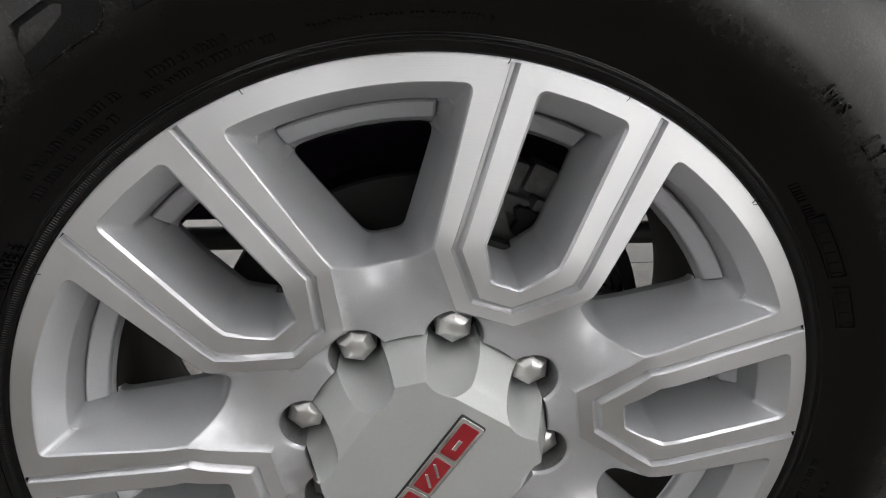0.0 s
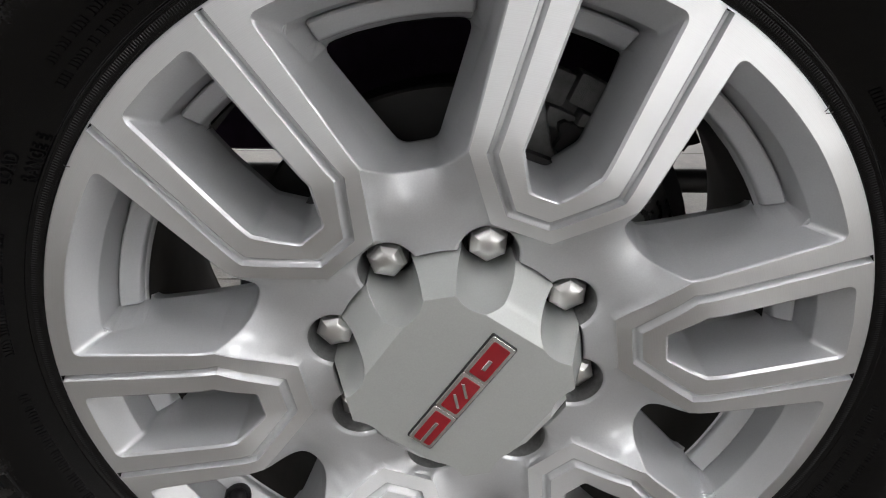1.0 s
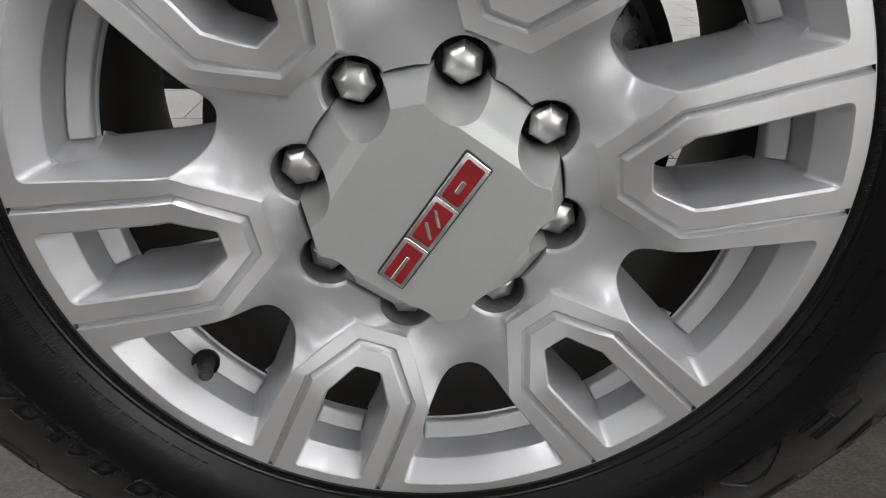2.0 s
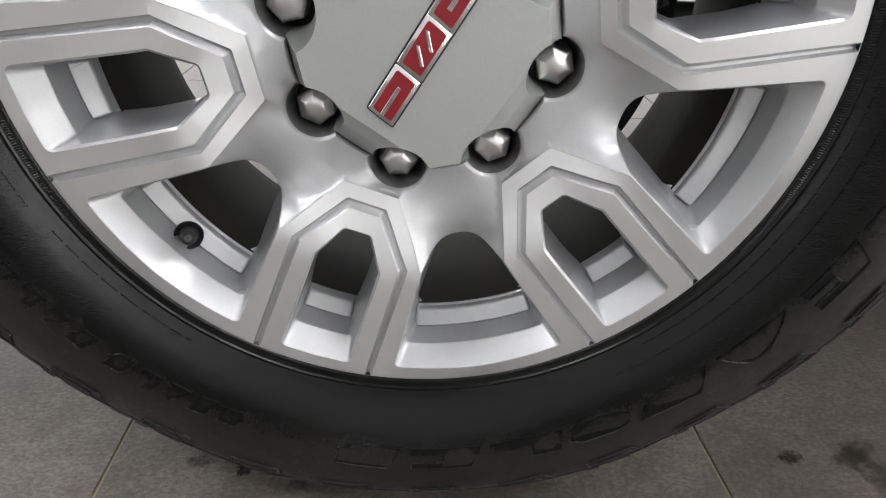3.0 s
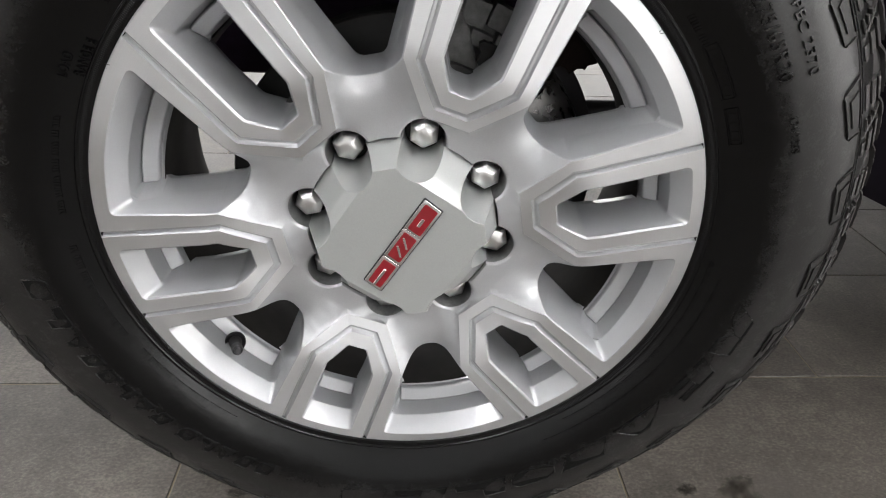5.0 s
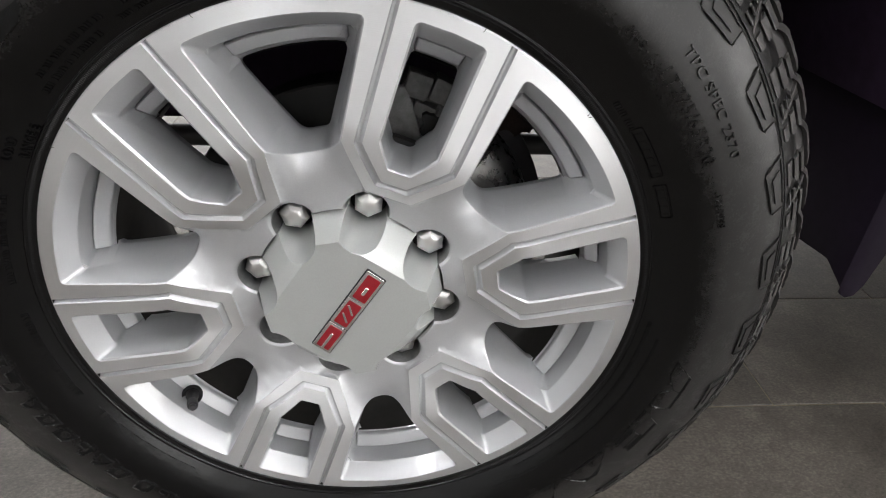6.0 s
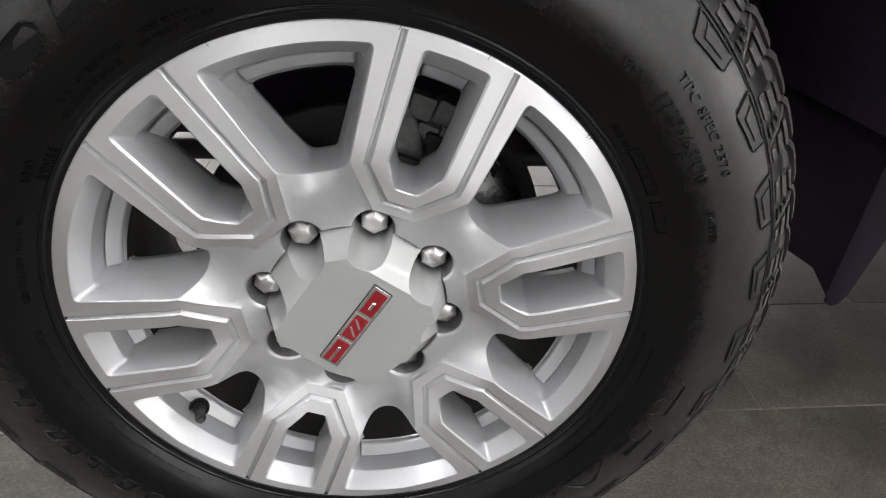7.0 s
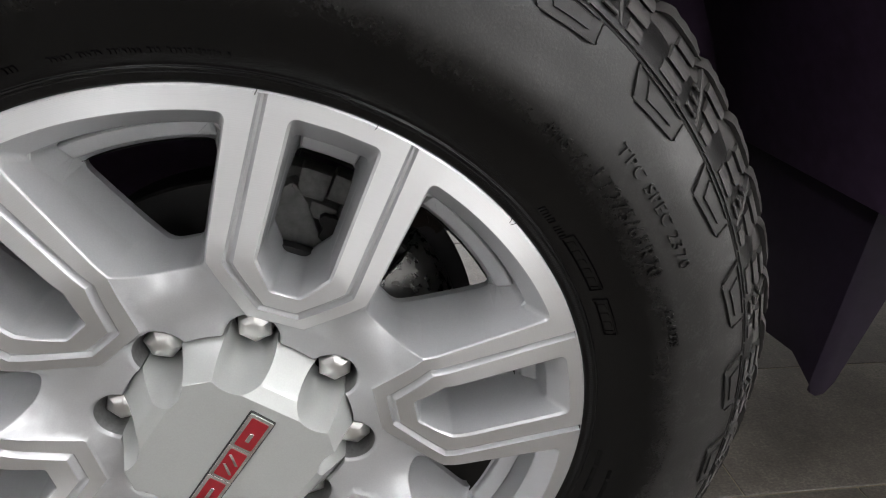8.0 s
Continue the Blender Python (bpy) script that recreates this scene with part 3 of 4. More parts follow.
for e in hub_mesh.edges:
    r0, r1 = [math.hypot(hub_mesh.vertices[i].co.x, hub_mesh.vertices[i].co.z) for i in e.vertices]
    if 0.0915 < max(r0, r1) < 0.158 and max(hub_mesh.vertices[i].co.y for i in e.vertices) < 0.0199 and edge_faces.get(tuple(sorted(e.vertices))) == [0, 0]:
        e.use_edge_sharp = False
    elif edge_faces.get(tuple(sorted(e.vertices))) == [0, 0] and bend_of(e) < radians(30):
        e.use_edge_sharp = False
    if edge_faces.get(tuple(sorted(e.vertices))) == [1, 1] and bend_of(e) < radians(32):
        e.use_edge_sharp = False
even = rim.modifiers.new("even_normals", "WEIGHTED_NORMAL")
even.keep_sharp, even.weight = True, 50
part("flange", lathe([(0.2716, 0.0), (0.2726, 0.0006), (0.2732, 0.002), (0.2734, 0.006), (0.270, 0.012), (0.262, 0.016)], 240), MACHINED, rim)
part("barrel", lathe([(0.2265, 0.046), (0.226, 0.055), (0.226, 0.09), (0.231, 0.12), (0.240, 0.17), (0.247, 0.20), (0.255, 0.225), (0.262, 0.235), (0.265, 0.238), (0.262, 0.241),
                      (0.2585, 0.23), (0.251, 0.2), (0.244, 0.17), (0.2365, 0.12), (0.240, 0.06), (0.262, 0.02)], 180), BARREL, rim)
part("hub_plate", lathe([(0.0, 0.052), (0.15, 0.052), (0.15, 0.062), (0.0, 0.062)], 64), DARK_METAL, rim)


# ---------------------------------------------------------------- centre cap
def build_cap():
    bm = bmesh.new()
    bmesh.ops.create_cube(bm, size=0.4, matrix=Matrix.Translation((0, 0.03 + 0.2 - 0.017 - 0.03, 0)))

    def cut(normal, point):
        res = bmesh.ops.bisect_plane(bm, geom=bm.verts[:] + bm.edges[:] + bm.faces[:], plane_co=point, plane_no=normal, clear_outer=True)
        rim_edges = [g for g in res["geom_cut"] if isinstance(g, bmesh.types.BMEdge)]
        if rim_edges:
            bmesh.ops.contextual_create(bm, geom=rim_edges)

    cut((0, 1, 0), (0, 0.045, 0))
    for k in range(8):
        a = radians(0.3 + 45 * k)
        d = Vector((math.cos(a), 0, math.sin(a)))
        slope = 3.0 if k % 2 == 0 else 1.55
        cut(d * slope + Vector((0, -1, 0)), d * 0.0875 + Vector((0, 0.02, 0)))
        if k % 2:
            cut(d * 0.85 + Vector((0, -1, 0)), d * 0.0595 + Vector((0, -0.017, 0)))
    # the skirt under the seam
    for k in range(48):
        a = radians(7.5 * k)
        d = Vector((math.cos(a), 0, math.sin(a)))
        cut(d, d * 0.0884)
    return bm


def carve(bm, cutters):
    """Takes the cutters' shapes out of a mesh."""
    def temp(b):
        me = bpy.data.meshes.new("temp")
        b.to_mesh(me)
        b.free()
        return new("temp", me)

    body = temp(bm)
    tools = [temp(c) for c in cutters]
    for t in tools:
        mod = body.modifiers.new("cut", "BOOLEAN")
        mod.operation, mod.object, mod.solver = "DIFFERENCE", t, "EXACT"
    dg = bpy.context.evaluated_depsgraph_get()
    me = bpy.data.meshes.new_from_object(body.evaluated_get(dg))
    out = bmesh.new()
    out.from_mesh(me)
    for o in [body] + tools:
        bpy.data.objects.remove(o)
    return out


def nut_cone(a):
    """A round tapering bay that leaves room for a socket on the nut."""
    bm = lathe([(0.0, 0.06), (0.0168, 0.06), (0.0180, 0.022), (0.0238, -0.012), (0.0262, -0.028), (0.0, -0.028)], 40)
    bmesh.ops.remove_doubles(bm, verts=bm.verts, dist=1e-6)
    bmesh.ops.recalc_face_normals(bm, faces=bm.faces)
    bmesh.ops.translate(bm, verts=bm.verts, vec=(0.0885 * math.cos(a), 0, 0.0885 * math.sin(a)))
    return bm


cap_bm = carve(build_cap(), [nut_cone(radians(a)) for a in NUTS])
bmesh.ops.dissolve_limit(cap_bm, angle_limit=radians(1.0), verts=cap_bm.verts, edges=cap_bm.edges)
centre_cap = part("centre_cap", cap_bm, CAP_PAINT, wheel, "grey-silver faceted plastic hub cap", 24)
bev = centre_cap.modifiers.new("soft_edges", "BEVEL")
bev.width, bev.segments, bev.limit_method, bev.angle_limit, bev.harden_normals = 0.0020, 3, "ANGLE", radians(17), False

# the badge: three red enamel plates in chrome frames, on a slant
BADGE_TURN = 46.5
BADGE_Y = -0.0172
for i, (c, half) in enumerate(((33.5, 15.2), (0.5, 15.2), (-33.0, 14.8))):
    def slanted(hl, hw, cc):
        p = [(cc - hl, -hw), (cc + hl, -hw), (cc + hl, hw), (cc - hl, hw)]
        p = [(x + 0.10 * y, y) for x, y in p]
        return [(x * 0.001, y * 0.001) for x, y in turn(fillet(p, [1.6] * 4, True, 3), BADGE_TURN)]

    part("badge_backing", prism(slanted(half + 2.5, 10.5, c), BADGE_Y + 0.001, BADGE_Y - 0.0010, 0.0003, 1), BLACK_PLASTIC, centre_cap)
    part("badge_frame", prism(slanted(half + 1.7, 9.6, c), BADGE_Y + 0.001, BADGE_Y - 0.0022, 0.0006), CHROME, centre_cap, "raised chrome badge frame")
    part("badge_enamel", prism(slanted(half - 0.9, 6.9, c), BADGE_Y - 0.0015, BADGE_Y - 0.0026, 0.0002, 1), RED, centre_cap, "red enamel badge field")
    slots = {0: [(4.5, 1.6, c - 3, 0)], 1: [(5, 0.9, c - 5, 1), (5, 0.9, c + 5, 1)], 2: [(10, 1.4, c - 4, 0)]}[i]
    for hl, hw, cc, lean in slots:
        o = [(cc - hl, -hw), (cc + hl, -hw), (cc + hl, hw), (cc - hl, hw)]
        if lean:
            o = [((x - cc) * 0.9 - y * 0.6 + cc, (x - cc) * 0.9 + y) for x, y in o]
        o = [(x * 0.001, y * 0.001) for x, y in turn(o, BADGE_TURN)]
        part("badge_bar", prism(o, BADGE_Y - 0.002, BADGE_Y - 0.0032, 0.0003, 1), CHROME, centre_cap)


# ---------------------------------------------------------------- wheel nuts
def build_nut():
    """A hexagonal closed nut with a chamfered, domed end."""
    bm = bmesh.new()
    af, n = 0.0122, 6
    rows = [(1.0, 0.062), (1.0, 0.0306), (0.97, 0.0296), (0.85, 0.0278), (0.65, 0.0261), (0.42, 0.0250), (0.18, 0.0245)]
    vs = []
    for scale, y in rows:
        ring = []
        for k in range(n):
            t = 2 * math.pi * (k + 0.5) / n
            r = scale * hexr(t, af)
            ring.append(bm.verts.new((r * math.cos(t), y, r * math.sin(t))))
        vs.append(ring)
    for a, b in zip(vs, vs[1:]):
        for k in range(n):
            bm.faces.new((a[k], a[(k + 1) % n], b[(k + 1) % n], b[k]))
    bm.faces.new(vs[-1])
    bmesh.ops.recalc_face_normals(bm, faces=bm.faces)
    return bm


def hexr(t, af):
    t = (t + math.pi / 6) % (math.pi / 3) - math.pi / 6
    return af / math.cos(t)


def nut_place(a, twist):
    return pose(0.09 * math.cos(radians(a)), 0, 0.09 * math.sin(radians(a)), 0, twist, 0)


nut = part("lug_nut", build_nut(), STEEL, wheel, "bright steel acorn lug nut in a round recess", 14, nut_place(NUTS[0], 12))
for k, a in enumerate(NUTS[1:]):
    again(nut, nut_place(a, (37 * (k + 2)) % 60))

# ---------------------------------------------------------------- valve
axis = Vector((0.346, -0.845, 0.41)).normalized()
valve_turn = Vector((0, -1, 0)).rotation_difference(axis).to_matrix().to_4x4()
valve_at = pose(0, 0, AXLE, 0, -SPIN, 0).inverted() @ Matrix.Translation((-0.1814, 0.032, 0.2538)) @ valve_turn
valve = part("valve_stem", lathe([(0.0, -0.024), (0.0046, -0.024), (0.0050, -0.012), (0.0068, -0.003), (0.0072, 0.012)], 20), BLACK_PLASTIC, wheel, "black rubber tyre valve", 40, valve_at)
part("valve_cap", lathe([(0.0, -0.0415), (0.0028, -0.0415), (0.0034, -0.0405), (0.0036, -0.037), (0.0050, -0.0355), (0.0056, -0.033), (0.0057, -0.023), (0.0050, -0.021), (0.0, -0.021)], 20), BLACK_PLASTIC, valve)
part("valve_grommet", lathe([(0.0, 0.002), (0.0075, 0.001), (0.0092, -0.001), (0.0104, -0.0025), (0.0110, -0.001), (0.0112, 0.014)], 28), BLACK_PLASTIC, valve)


# ---------------------------------------------------------------- tyre
SIDE = [(0.268, 0.008), (0.2735, 0.001), (0.276, -0.0003), (0.2798, -0.0010), (0.2810, -0.0024), (0.2820, -0.0025), (0.2832, -0.0016), (0.2855, -0.0032), (0.290, -0.0066), (0.297, -0.0113), (0.305, -0.0158), (0.313, -0.0195), (0.321, -0.0223), (0.329, -0.0241),
        (0.337, -0.0249), (0.348, -0.0244), (0.360, -0.0224), (0.370, -0.0196), (0.380, -0.0158), (0.390, -0.0108), (0.399, -0.0045), (0.408, 0.004), (0.416, 0.0145), (0.421, 0.026), (0.424, 0.042)]


def side_y(r):
    return piecewise(r, SIDE)


def settle(co):
    """Flattens the tyre where it stands on the floor, with a slight bulge above."""
    c, s = math.cos(radians(SPIN)), math.sin(radians(SPIN))
    wx, wz = co.x * c - co.z * s, co.x * s + co.z * c
    bulge = piecewise(-wz, [(0.28, 0.0), (0.30, 0.08), (0.32, 0.32), (0.34, 0.7), (0.352, 0.9), (0.362, 1.0), (0.372, 0.98), (0.385, 0.85), (0.41, 0.5)]) * max(0.0, 1 - (wx / 0.27) ** 2)
    if co.y < 0.03:
        co.y -= 0.008 * bulge
    floor_z = -AXLE + 0.0006
    if wz < floor_z:
        wz = floor_z
    co.x, co.z = wx * c + wz * s, -wx * s + wz * c


back = [(r, 0.236 - y) for r, y in reversed(SIDE)]
tyre_bm = lathe(smooth_profile(SIDE, 3) + [(0.424, 0.09), (0.424, 0.15)] + smooth_profile(back, 1), 300)
for v in tyre_bm.verts:
    settle(v.co)
tyre = part("tyre", tyre_bm, RUBBER, wheel, "black all-terrain tyre with raised sidewall lettering", 50)


def ribbed_ring(r0, r1, count, lift):
    bm = bmesh.new()
    rows = []
    n = count * 4
    for i in range(n):
        a = 2 * math.pi * i / n
        h = lift if i % 4 in (0, 1) else 0.0
        row = []
        for r, k in ((r0, 0), (r0 + 0.0003, 1), (r1 - 0.0003, 1), (r1, 0)):
            co = Vector((r * math.cos(a), side_y(r) - 0.0002 - h * k, r * math.sin(a)))
            settle(co)
            row.append(bm.verts.new(co))
        rows.append(row)
    for i in range(n):
        p, q = rows[i], rows[(i + 1) % n]
        for j in range(3):
            bm.faces.new((p[j], p[j + 1], q[j + 1], q[j]))
    bmesh.ops.recalc_face_normals(bm, faces=bm.faces)
    return bm


tagged(part("rim_protector_ribs", ribbed_ring(0.2738, 0.2794, 1000, 0.00025), RUBBER_RAISED, tyre), kind="stuff")
for rr, h in ((0.3925, 0.0009),):
    ring_bm = lathe([(rr - 0.0011, side_y(rr - 0.0011) + 0.0003), (rr - 0.0004, side_y(rr) - h), (rr + 0.0004, side_y(rr) - h), (rr + 0.0011, side_y(rr + 0.0011) + 0.0003)], 240)
    for v in ring_bm.verts:
        settle(v.co)
    part("moulded_ring", ring_bm, RUBBER, tyre)


def bead_hair(a, lean):
    """A short thread of rubber left by the mould, standing over the rim's edge."""
    c, sn = math.cos(radians(a)), math.sin(radians(a))
    pts = [Vector(((0.2735 - 0.0011 * k) * c - lean * k * 0.0006 * sn, -0.0008 - 0.0009 * math.sin(k), (0.2735 - 0.0011 * k) * sn + lean * k * 0.0006 * c)) for k in range(4)]
    return tube(pts, 0.0003, 5)


for a, lean in ((43.2, 1.0), (44.2, -0.8), (66.6, 0.4), (81.6, 0.6), (112.3, -0.5), (147.0, -0.5), (-131.0, -0.6)):
    part("bead_hair", bead_hair(a - SPIN, lean), RUBBER_TREAD, tyre)


def patch(corners, height, nx=4, ny=6, rim_w=0.12, sink=0.0015, surface=None):
    """A raised plate on the sidewall between four corners (radius, degrees): inner start, inner end, outer end, outer start."""
    surface = surface or side_y
    bm = bmesh.new()
    c = [Vector(p) for p in corners]

    def at(s, t):
        return c[0].lerp(c[1], t).lerp(c[3].lerp(c[2], t), s)

    def co(s, t, h):
        r, a = at(s, t)
        return (r * math.cos(radians(a)), surface(r) - h, r * math.sin(radians(a)))

    us = [rim_w + (1 - 2 * rim_w) * i / nx for i in range(nx + 1)]
    e = rim_w * 0.5
    vs = [e + (1 - 2 * e) * i / ny for i in range(ny + 1)]
    us, vs = [0.0] + us + [1.0], [0.0] + vs + [1.0]
    grid = []
    for i, s in enumerate(us):
        row = []
        for j, t in enumerate(vs):
            edge = i in (0, len(us) - 1) or j in (0, len(vs) - 1)
            row.append(bm.verts.new(co(s, t, -sink if edge else height)))
        grid.append(row)
    for i in range(len(us) - 1):
        for j in range(len(vs) - 1):
            bm.faces.new((grid[i][j], grid[i + 1][j], grid[i + 1][j + 1], grid[i][j + 1]))
    bmesh.ops.recalc_face_normals(bm, faces=bm.faces)
    if sum(f.normal.y for f in bm.faces) > 0:
        bmesh.ops.reverse_faces(bm, faces=bm.faces)
    return bm


def joined(*parts_):
    out = bmesh.new()
    for b in parts_:
        me = bpy.data.meshes.new("temp")
        b.to_mesh(me)
        b.free()
        out.from_mesh(me)
        bpy.data.meshes.remove(me)
    return out


def spin(a):
    return pose(0, 0, 0, 0, -a, 0)


def settled_copy(ob, a):
    """A copy on the tyre at the angle a, bent to the floor where it stands on it."""
    if abs((a + SPIN + 90 + 180) % 360 - 180) > 40:
        return again(ob, spin(a))
    me = ob.data.copy()
    o = new(ob.name.split(".")[0], me)
    o.parent = ob.parent
    turn_m = spin(a)
    for v in me.vertices:
        p = turn_m @ v.co
        settle(p)
        v.co = p
    if "label" in ob:
        o["label"] = ob["label"]
    return o


def shoulder_y(r):
    return piecewise(r, [(0.385, -0.0135), (0.395, -0.0075), (0.405, 0.0005), (0.415, 0.009), (0.424, 0.0185), (0.430, 0.027), (0.4345, 0.036)])


def tread_block(a0, a1, notch):
    """One shoulder block of the tread: a hollowed outer face, a worn edge and a flat running face."""
    bm = bmesh.new()
    rows = []
    n = 12
    for i in range(n + 1):
        t = i / n
        a = a0 + (a1 - a0) * t
        jag = 0.0042 + 0.0006 * math.sin(9.0 * t + notch)
        low = 0.0085 * max(0.0, 1 - 3.0 * t) ** 2 + 0.0014 * max(0.0, 6 * t - 5) ** 2
        worn = 0.0004 * math.sin(23 * t + notch)
        prof = [(0.392, 0.004), (0.3945, -0.0095), (0.3965, -0.0052 + jag * 0.6), (0.404, 0.0005 + jag), (0.4165, 0.0105 + jag), (0.4262 - low * 0.7, 0.0185 + jag), (0.4275 - low * 0.7, 0.0178 + worn), (0.4318 - low, 0.0235 + worn),
                (0.4352 - low + worn, 0.032), (0.4360 - low + worn, 0.08), (0.415, 0.08)]
        rows.append([bm.verts.new((r * math.cos(radians(a)), y, r * math.sin(radians(a)))) for r, y in prof])
    for p, q in zip(rows, rows[1:]):
        for j in range(len(p) - 1):
            bm.faces.new((p[j], p[j + 1], q[j + 1], q[j]))
    bm.faces.new(rows[0])
    bm.faces.new(rows[-1][::-1])
    bmesh.ops.recalc_face_normals(bm, faces=bm.faces)
    return bm


def step_bar(a0, a1, r0, r1, skew=0.0, lift=0.0):
    """A rounded bar along the tread's shoulder, one of a flight of steps."""
    bm = bmesh.new()
    rows = []
    n = 7
    for i in range(5):
        t = i / 4
        row = []
        for k in range(n):
            s = k / (n - 1)
            r = r0 + (r1 - r0) * s
            a = a0 + (a1 - a0) * t + skew * s
            y = shoulder_y(r) + 0.003 - (0.0036 + lift) * math.sin(math.pi * (0.12 + 0.88 * s)) ** 0.6 - 0.0026 * (1 - s)
            row.append(bm.verts.new((r * math.cos(radians(a)), y, r * math.sin(radians(a)))))
        foot = [bm.verts.new((v.co.x, v.co.y + 0.009, v.co.z)) for v in (row[0], row[-1])]
        rows.append([foot[0]] + row + [foot[1]])
    for p, q in zip(rows, rows[1:]):
        for k in range(len(p) - 1):
            bm.faces.new((p[k], p[k + 1], q[k + 1], q[k]))
    bm.faces.new(rows[0])
    bm.faces.new(rows[-1][::-1])
    bmesh.ops.recalc_face_normals(bm, faces=bm.faces)
    return bm


def strut_bar():
    """The slanting ridge across every second block."""
    bm = bmesh.new()
    rows = []
    for i in range(7):
        t = i / 6
        r = 0.3985 + 0.031 * t
        a = -7.35 + 2.6 * t
        row = []
        for k in range(5):
            w = 0.42 * (k / 2 - 1)
            h = (0.0, 0.0035, 0.0042, 0.0035, 0.0)[k]
            row.append(bm.verts.new((r * math.cos(radians(a + w)), shoulder_y(r) + 0.003 - h, r * math.sin(radians(a + w)))))
        rows.append(row)
    for p, q in zip(rows, rows[1:]):
        for k in range(4):
            bm.faces.new((p[k], p[k + 1], q[k + 1], q[k]))
    bmesh.ops.recalc_face_normals(bm, faces=bm.faces)
    if sum(f.normal.y for f in bm.faces) > 0:
        bmesh.ops.reverse_faces(bm, faces=bm.faces)
    return bm


def frame_plate(corners, w, height):
    """A raised border along the four edges of a plate on the sidewall."""
    c = [Vector(p) for p in corners]
    mid = sum(c, Vector((0, 0))) / 4
    wa = math.degrees(w / 0.385)

    def inner(p):
        return Vector((p.x + (w if p.x < mid.x else -w), p.y + (wa if p.y < mid.y else -wa)))
    q = [inner(p) for p in c]
    return joined(*[patch([c[i], c[(i + 1) % 4], q[(i + 1) % 4], q[i]], height, 1, 3, 0.2, 0.001) for i in range(4)])


PITCH = 12.0
LUG0 = 47.2 - SPIN
LUG = [(0.3745, 0.0), (0.3790, -6.3), (0.3925, -6.0), (0.3925, 1.6)]
side_lug = joined(patch(LUG, 0.0008, 3, 6, 0.05), frame_plate(LUG, 0.0016, 0.0022),
                  patch([(0.3798, -1.2), (0.3828, -5.0), (0.3900, -4.9), (0.3900, 0.0)], 0.0022, 3, 6, 0.1))
lug = part("sidewall_lug", side_lug, RUBBER_LUG, tyre, "", 30, spin(LUG0))
block_a = part("tread_block", tread_block(2.15, -3.7, 0.0), RUBBER_TREAD, tyre, "", 30, spin(LUG0))
block_b = part("tread_block", tread_block(-3.95, -9.65, 1.5), RUBBER_TREAD, tyre, "", 30, spin(LUG0))
ribs = [part("tread_strut", strut_bar(), RUBBER_TREAD, tyre, "", 40, spin(LUG0))]
for r0, r1, a in ((0.3985, 0.4075, -0.6), (0.4082, 0.4178, -0.9), (0.4185, 0.4275, -1.2)):
    ribs.append(part("tread_step", step_bar(a, -3.68, r0, r1), RUBBER_TREAD, tyre, "", 40, spin(LUG0)))
for r0, r1, a in ((0.3985, 0.4075, -7.9), (0.4082, 0.4178, -7.1), (0.4185, 0.4275, -6.4)):
    ribs.append(part("tread_step", step_bar(a, -9.62, r0, r1), RUBBER_TREAD, tyre, "", 40, spin(LUG0)))
for r0, r1, a, b in ((0.4000, 0.4035, -4.9, -6.5), (0.4060, 0.4095, -4.9, -6.0), (0.4120, 0.4150, -4.8, -5.4)):
    ribs.append(part("tread_bar", step_bar(a, b, r0, r1, 0.0, 0.001), RUBBER_TREAD, tyre, "", 40, spin(LUG0)))
for k in range(1, 30):
    for ob in [lug, block_a, block_b] + ribs:
        settled_copy(ob, LUG0 - PITCH * k)
inner_tread = lathe([(0.4165, 0.082), (0.434, 0.084), (0.4355, 0.1), (0.4355, 0.13), (0.434, 0.15), (0.42, 0.152)], 240)
for v in inner_tread.verts:
    settle(v.co)
part("tread_band", inner_tread, RUBBER_TREAD, tyre)


def lettering(body, size, r0, centre, height=0.0011, spread=1.0, wide=1.0):
    """Raised writing that runs clockwise round the tyre, its tops outwards; centre in degrees over the horizontal."""
    cu = bpy.data.curves.new("temp", "FONT")
    cu.body, cu.size, cu.extrude, cu.align_x, cu.resolution_u = body, size, 0.0004, "CENTER", 3
    cu.space_character = spread
    ob = new("temp", cu)
    dg = bpy.context.evaluated_depsgraph_get()
    me = bpy.data.meshes.new_from_object(ob.evaluated_get(dg))
    bpy.data.objects.remove(ob)
    bm = bmesh.new()
    bm.from_mesh(me)
    for v in bm.verts:
        a = radians(centre - SPIN) - v.co.x * wide / r0
        r = r0 + v.co.y
        up = height if v.co.z > 0 else -0.0006
        co = Vector((r * math.cos(a), side_y(r) - up, r * math.sin(a)))
        settle(co)
        v.co = co
    bmesh.ops.recalc_face_normals(bm, faces=bm.faces)
    return bm


def write(body, size, r0, centre, label, spread=1.0, wide=1.0, height=0.0021):
    return part("lettering", lettering(body, size, r0, centre, height, spread, wide), RUBBER_RAISED, tyre, label, 40)


write("LT275/65R20", 0.0148, 0.3275, 36.5, "moulded tyre size lettering", 1.12)
write("TPC SPEC 2370", 0.0108, 0.3490, 36.3, "moulded specification lettering", 1.12, 1.3)
write("M+S", 0.0105, 0.3275, 50.0, "moulded season marking", 1.0)
write("126/123S", 0.0085, 0.3310, 20.7, "moulded load index lettering", 1.05)
write("LOAD", 0.0075, 0.2925, 149.5, "moulded load range lettering", 1.1)
write("RANGE E", 0.0075, 0.2835, 147.5, "", 1.1)


def bar(r0, r1, a0, a1, lean=0.0, height=0.0014):
    a0, a1 = a0 - SPIN, a1 - SPIN
    bm = patch([(r0, a0), (r0, a1), (r1, a1 + lean), (r1, a0 + lean)], height, 2, max(2, int(abs(a1 - a0) / 1.2)), 0.05, 0.0008)
    for v in bm.verts:
        settle(v.co)
    return bm


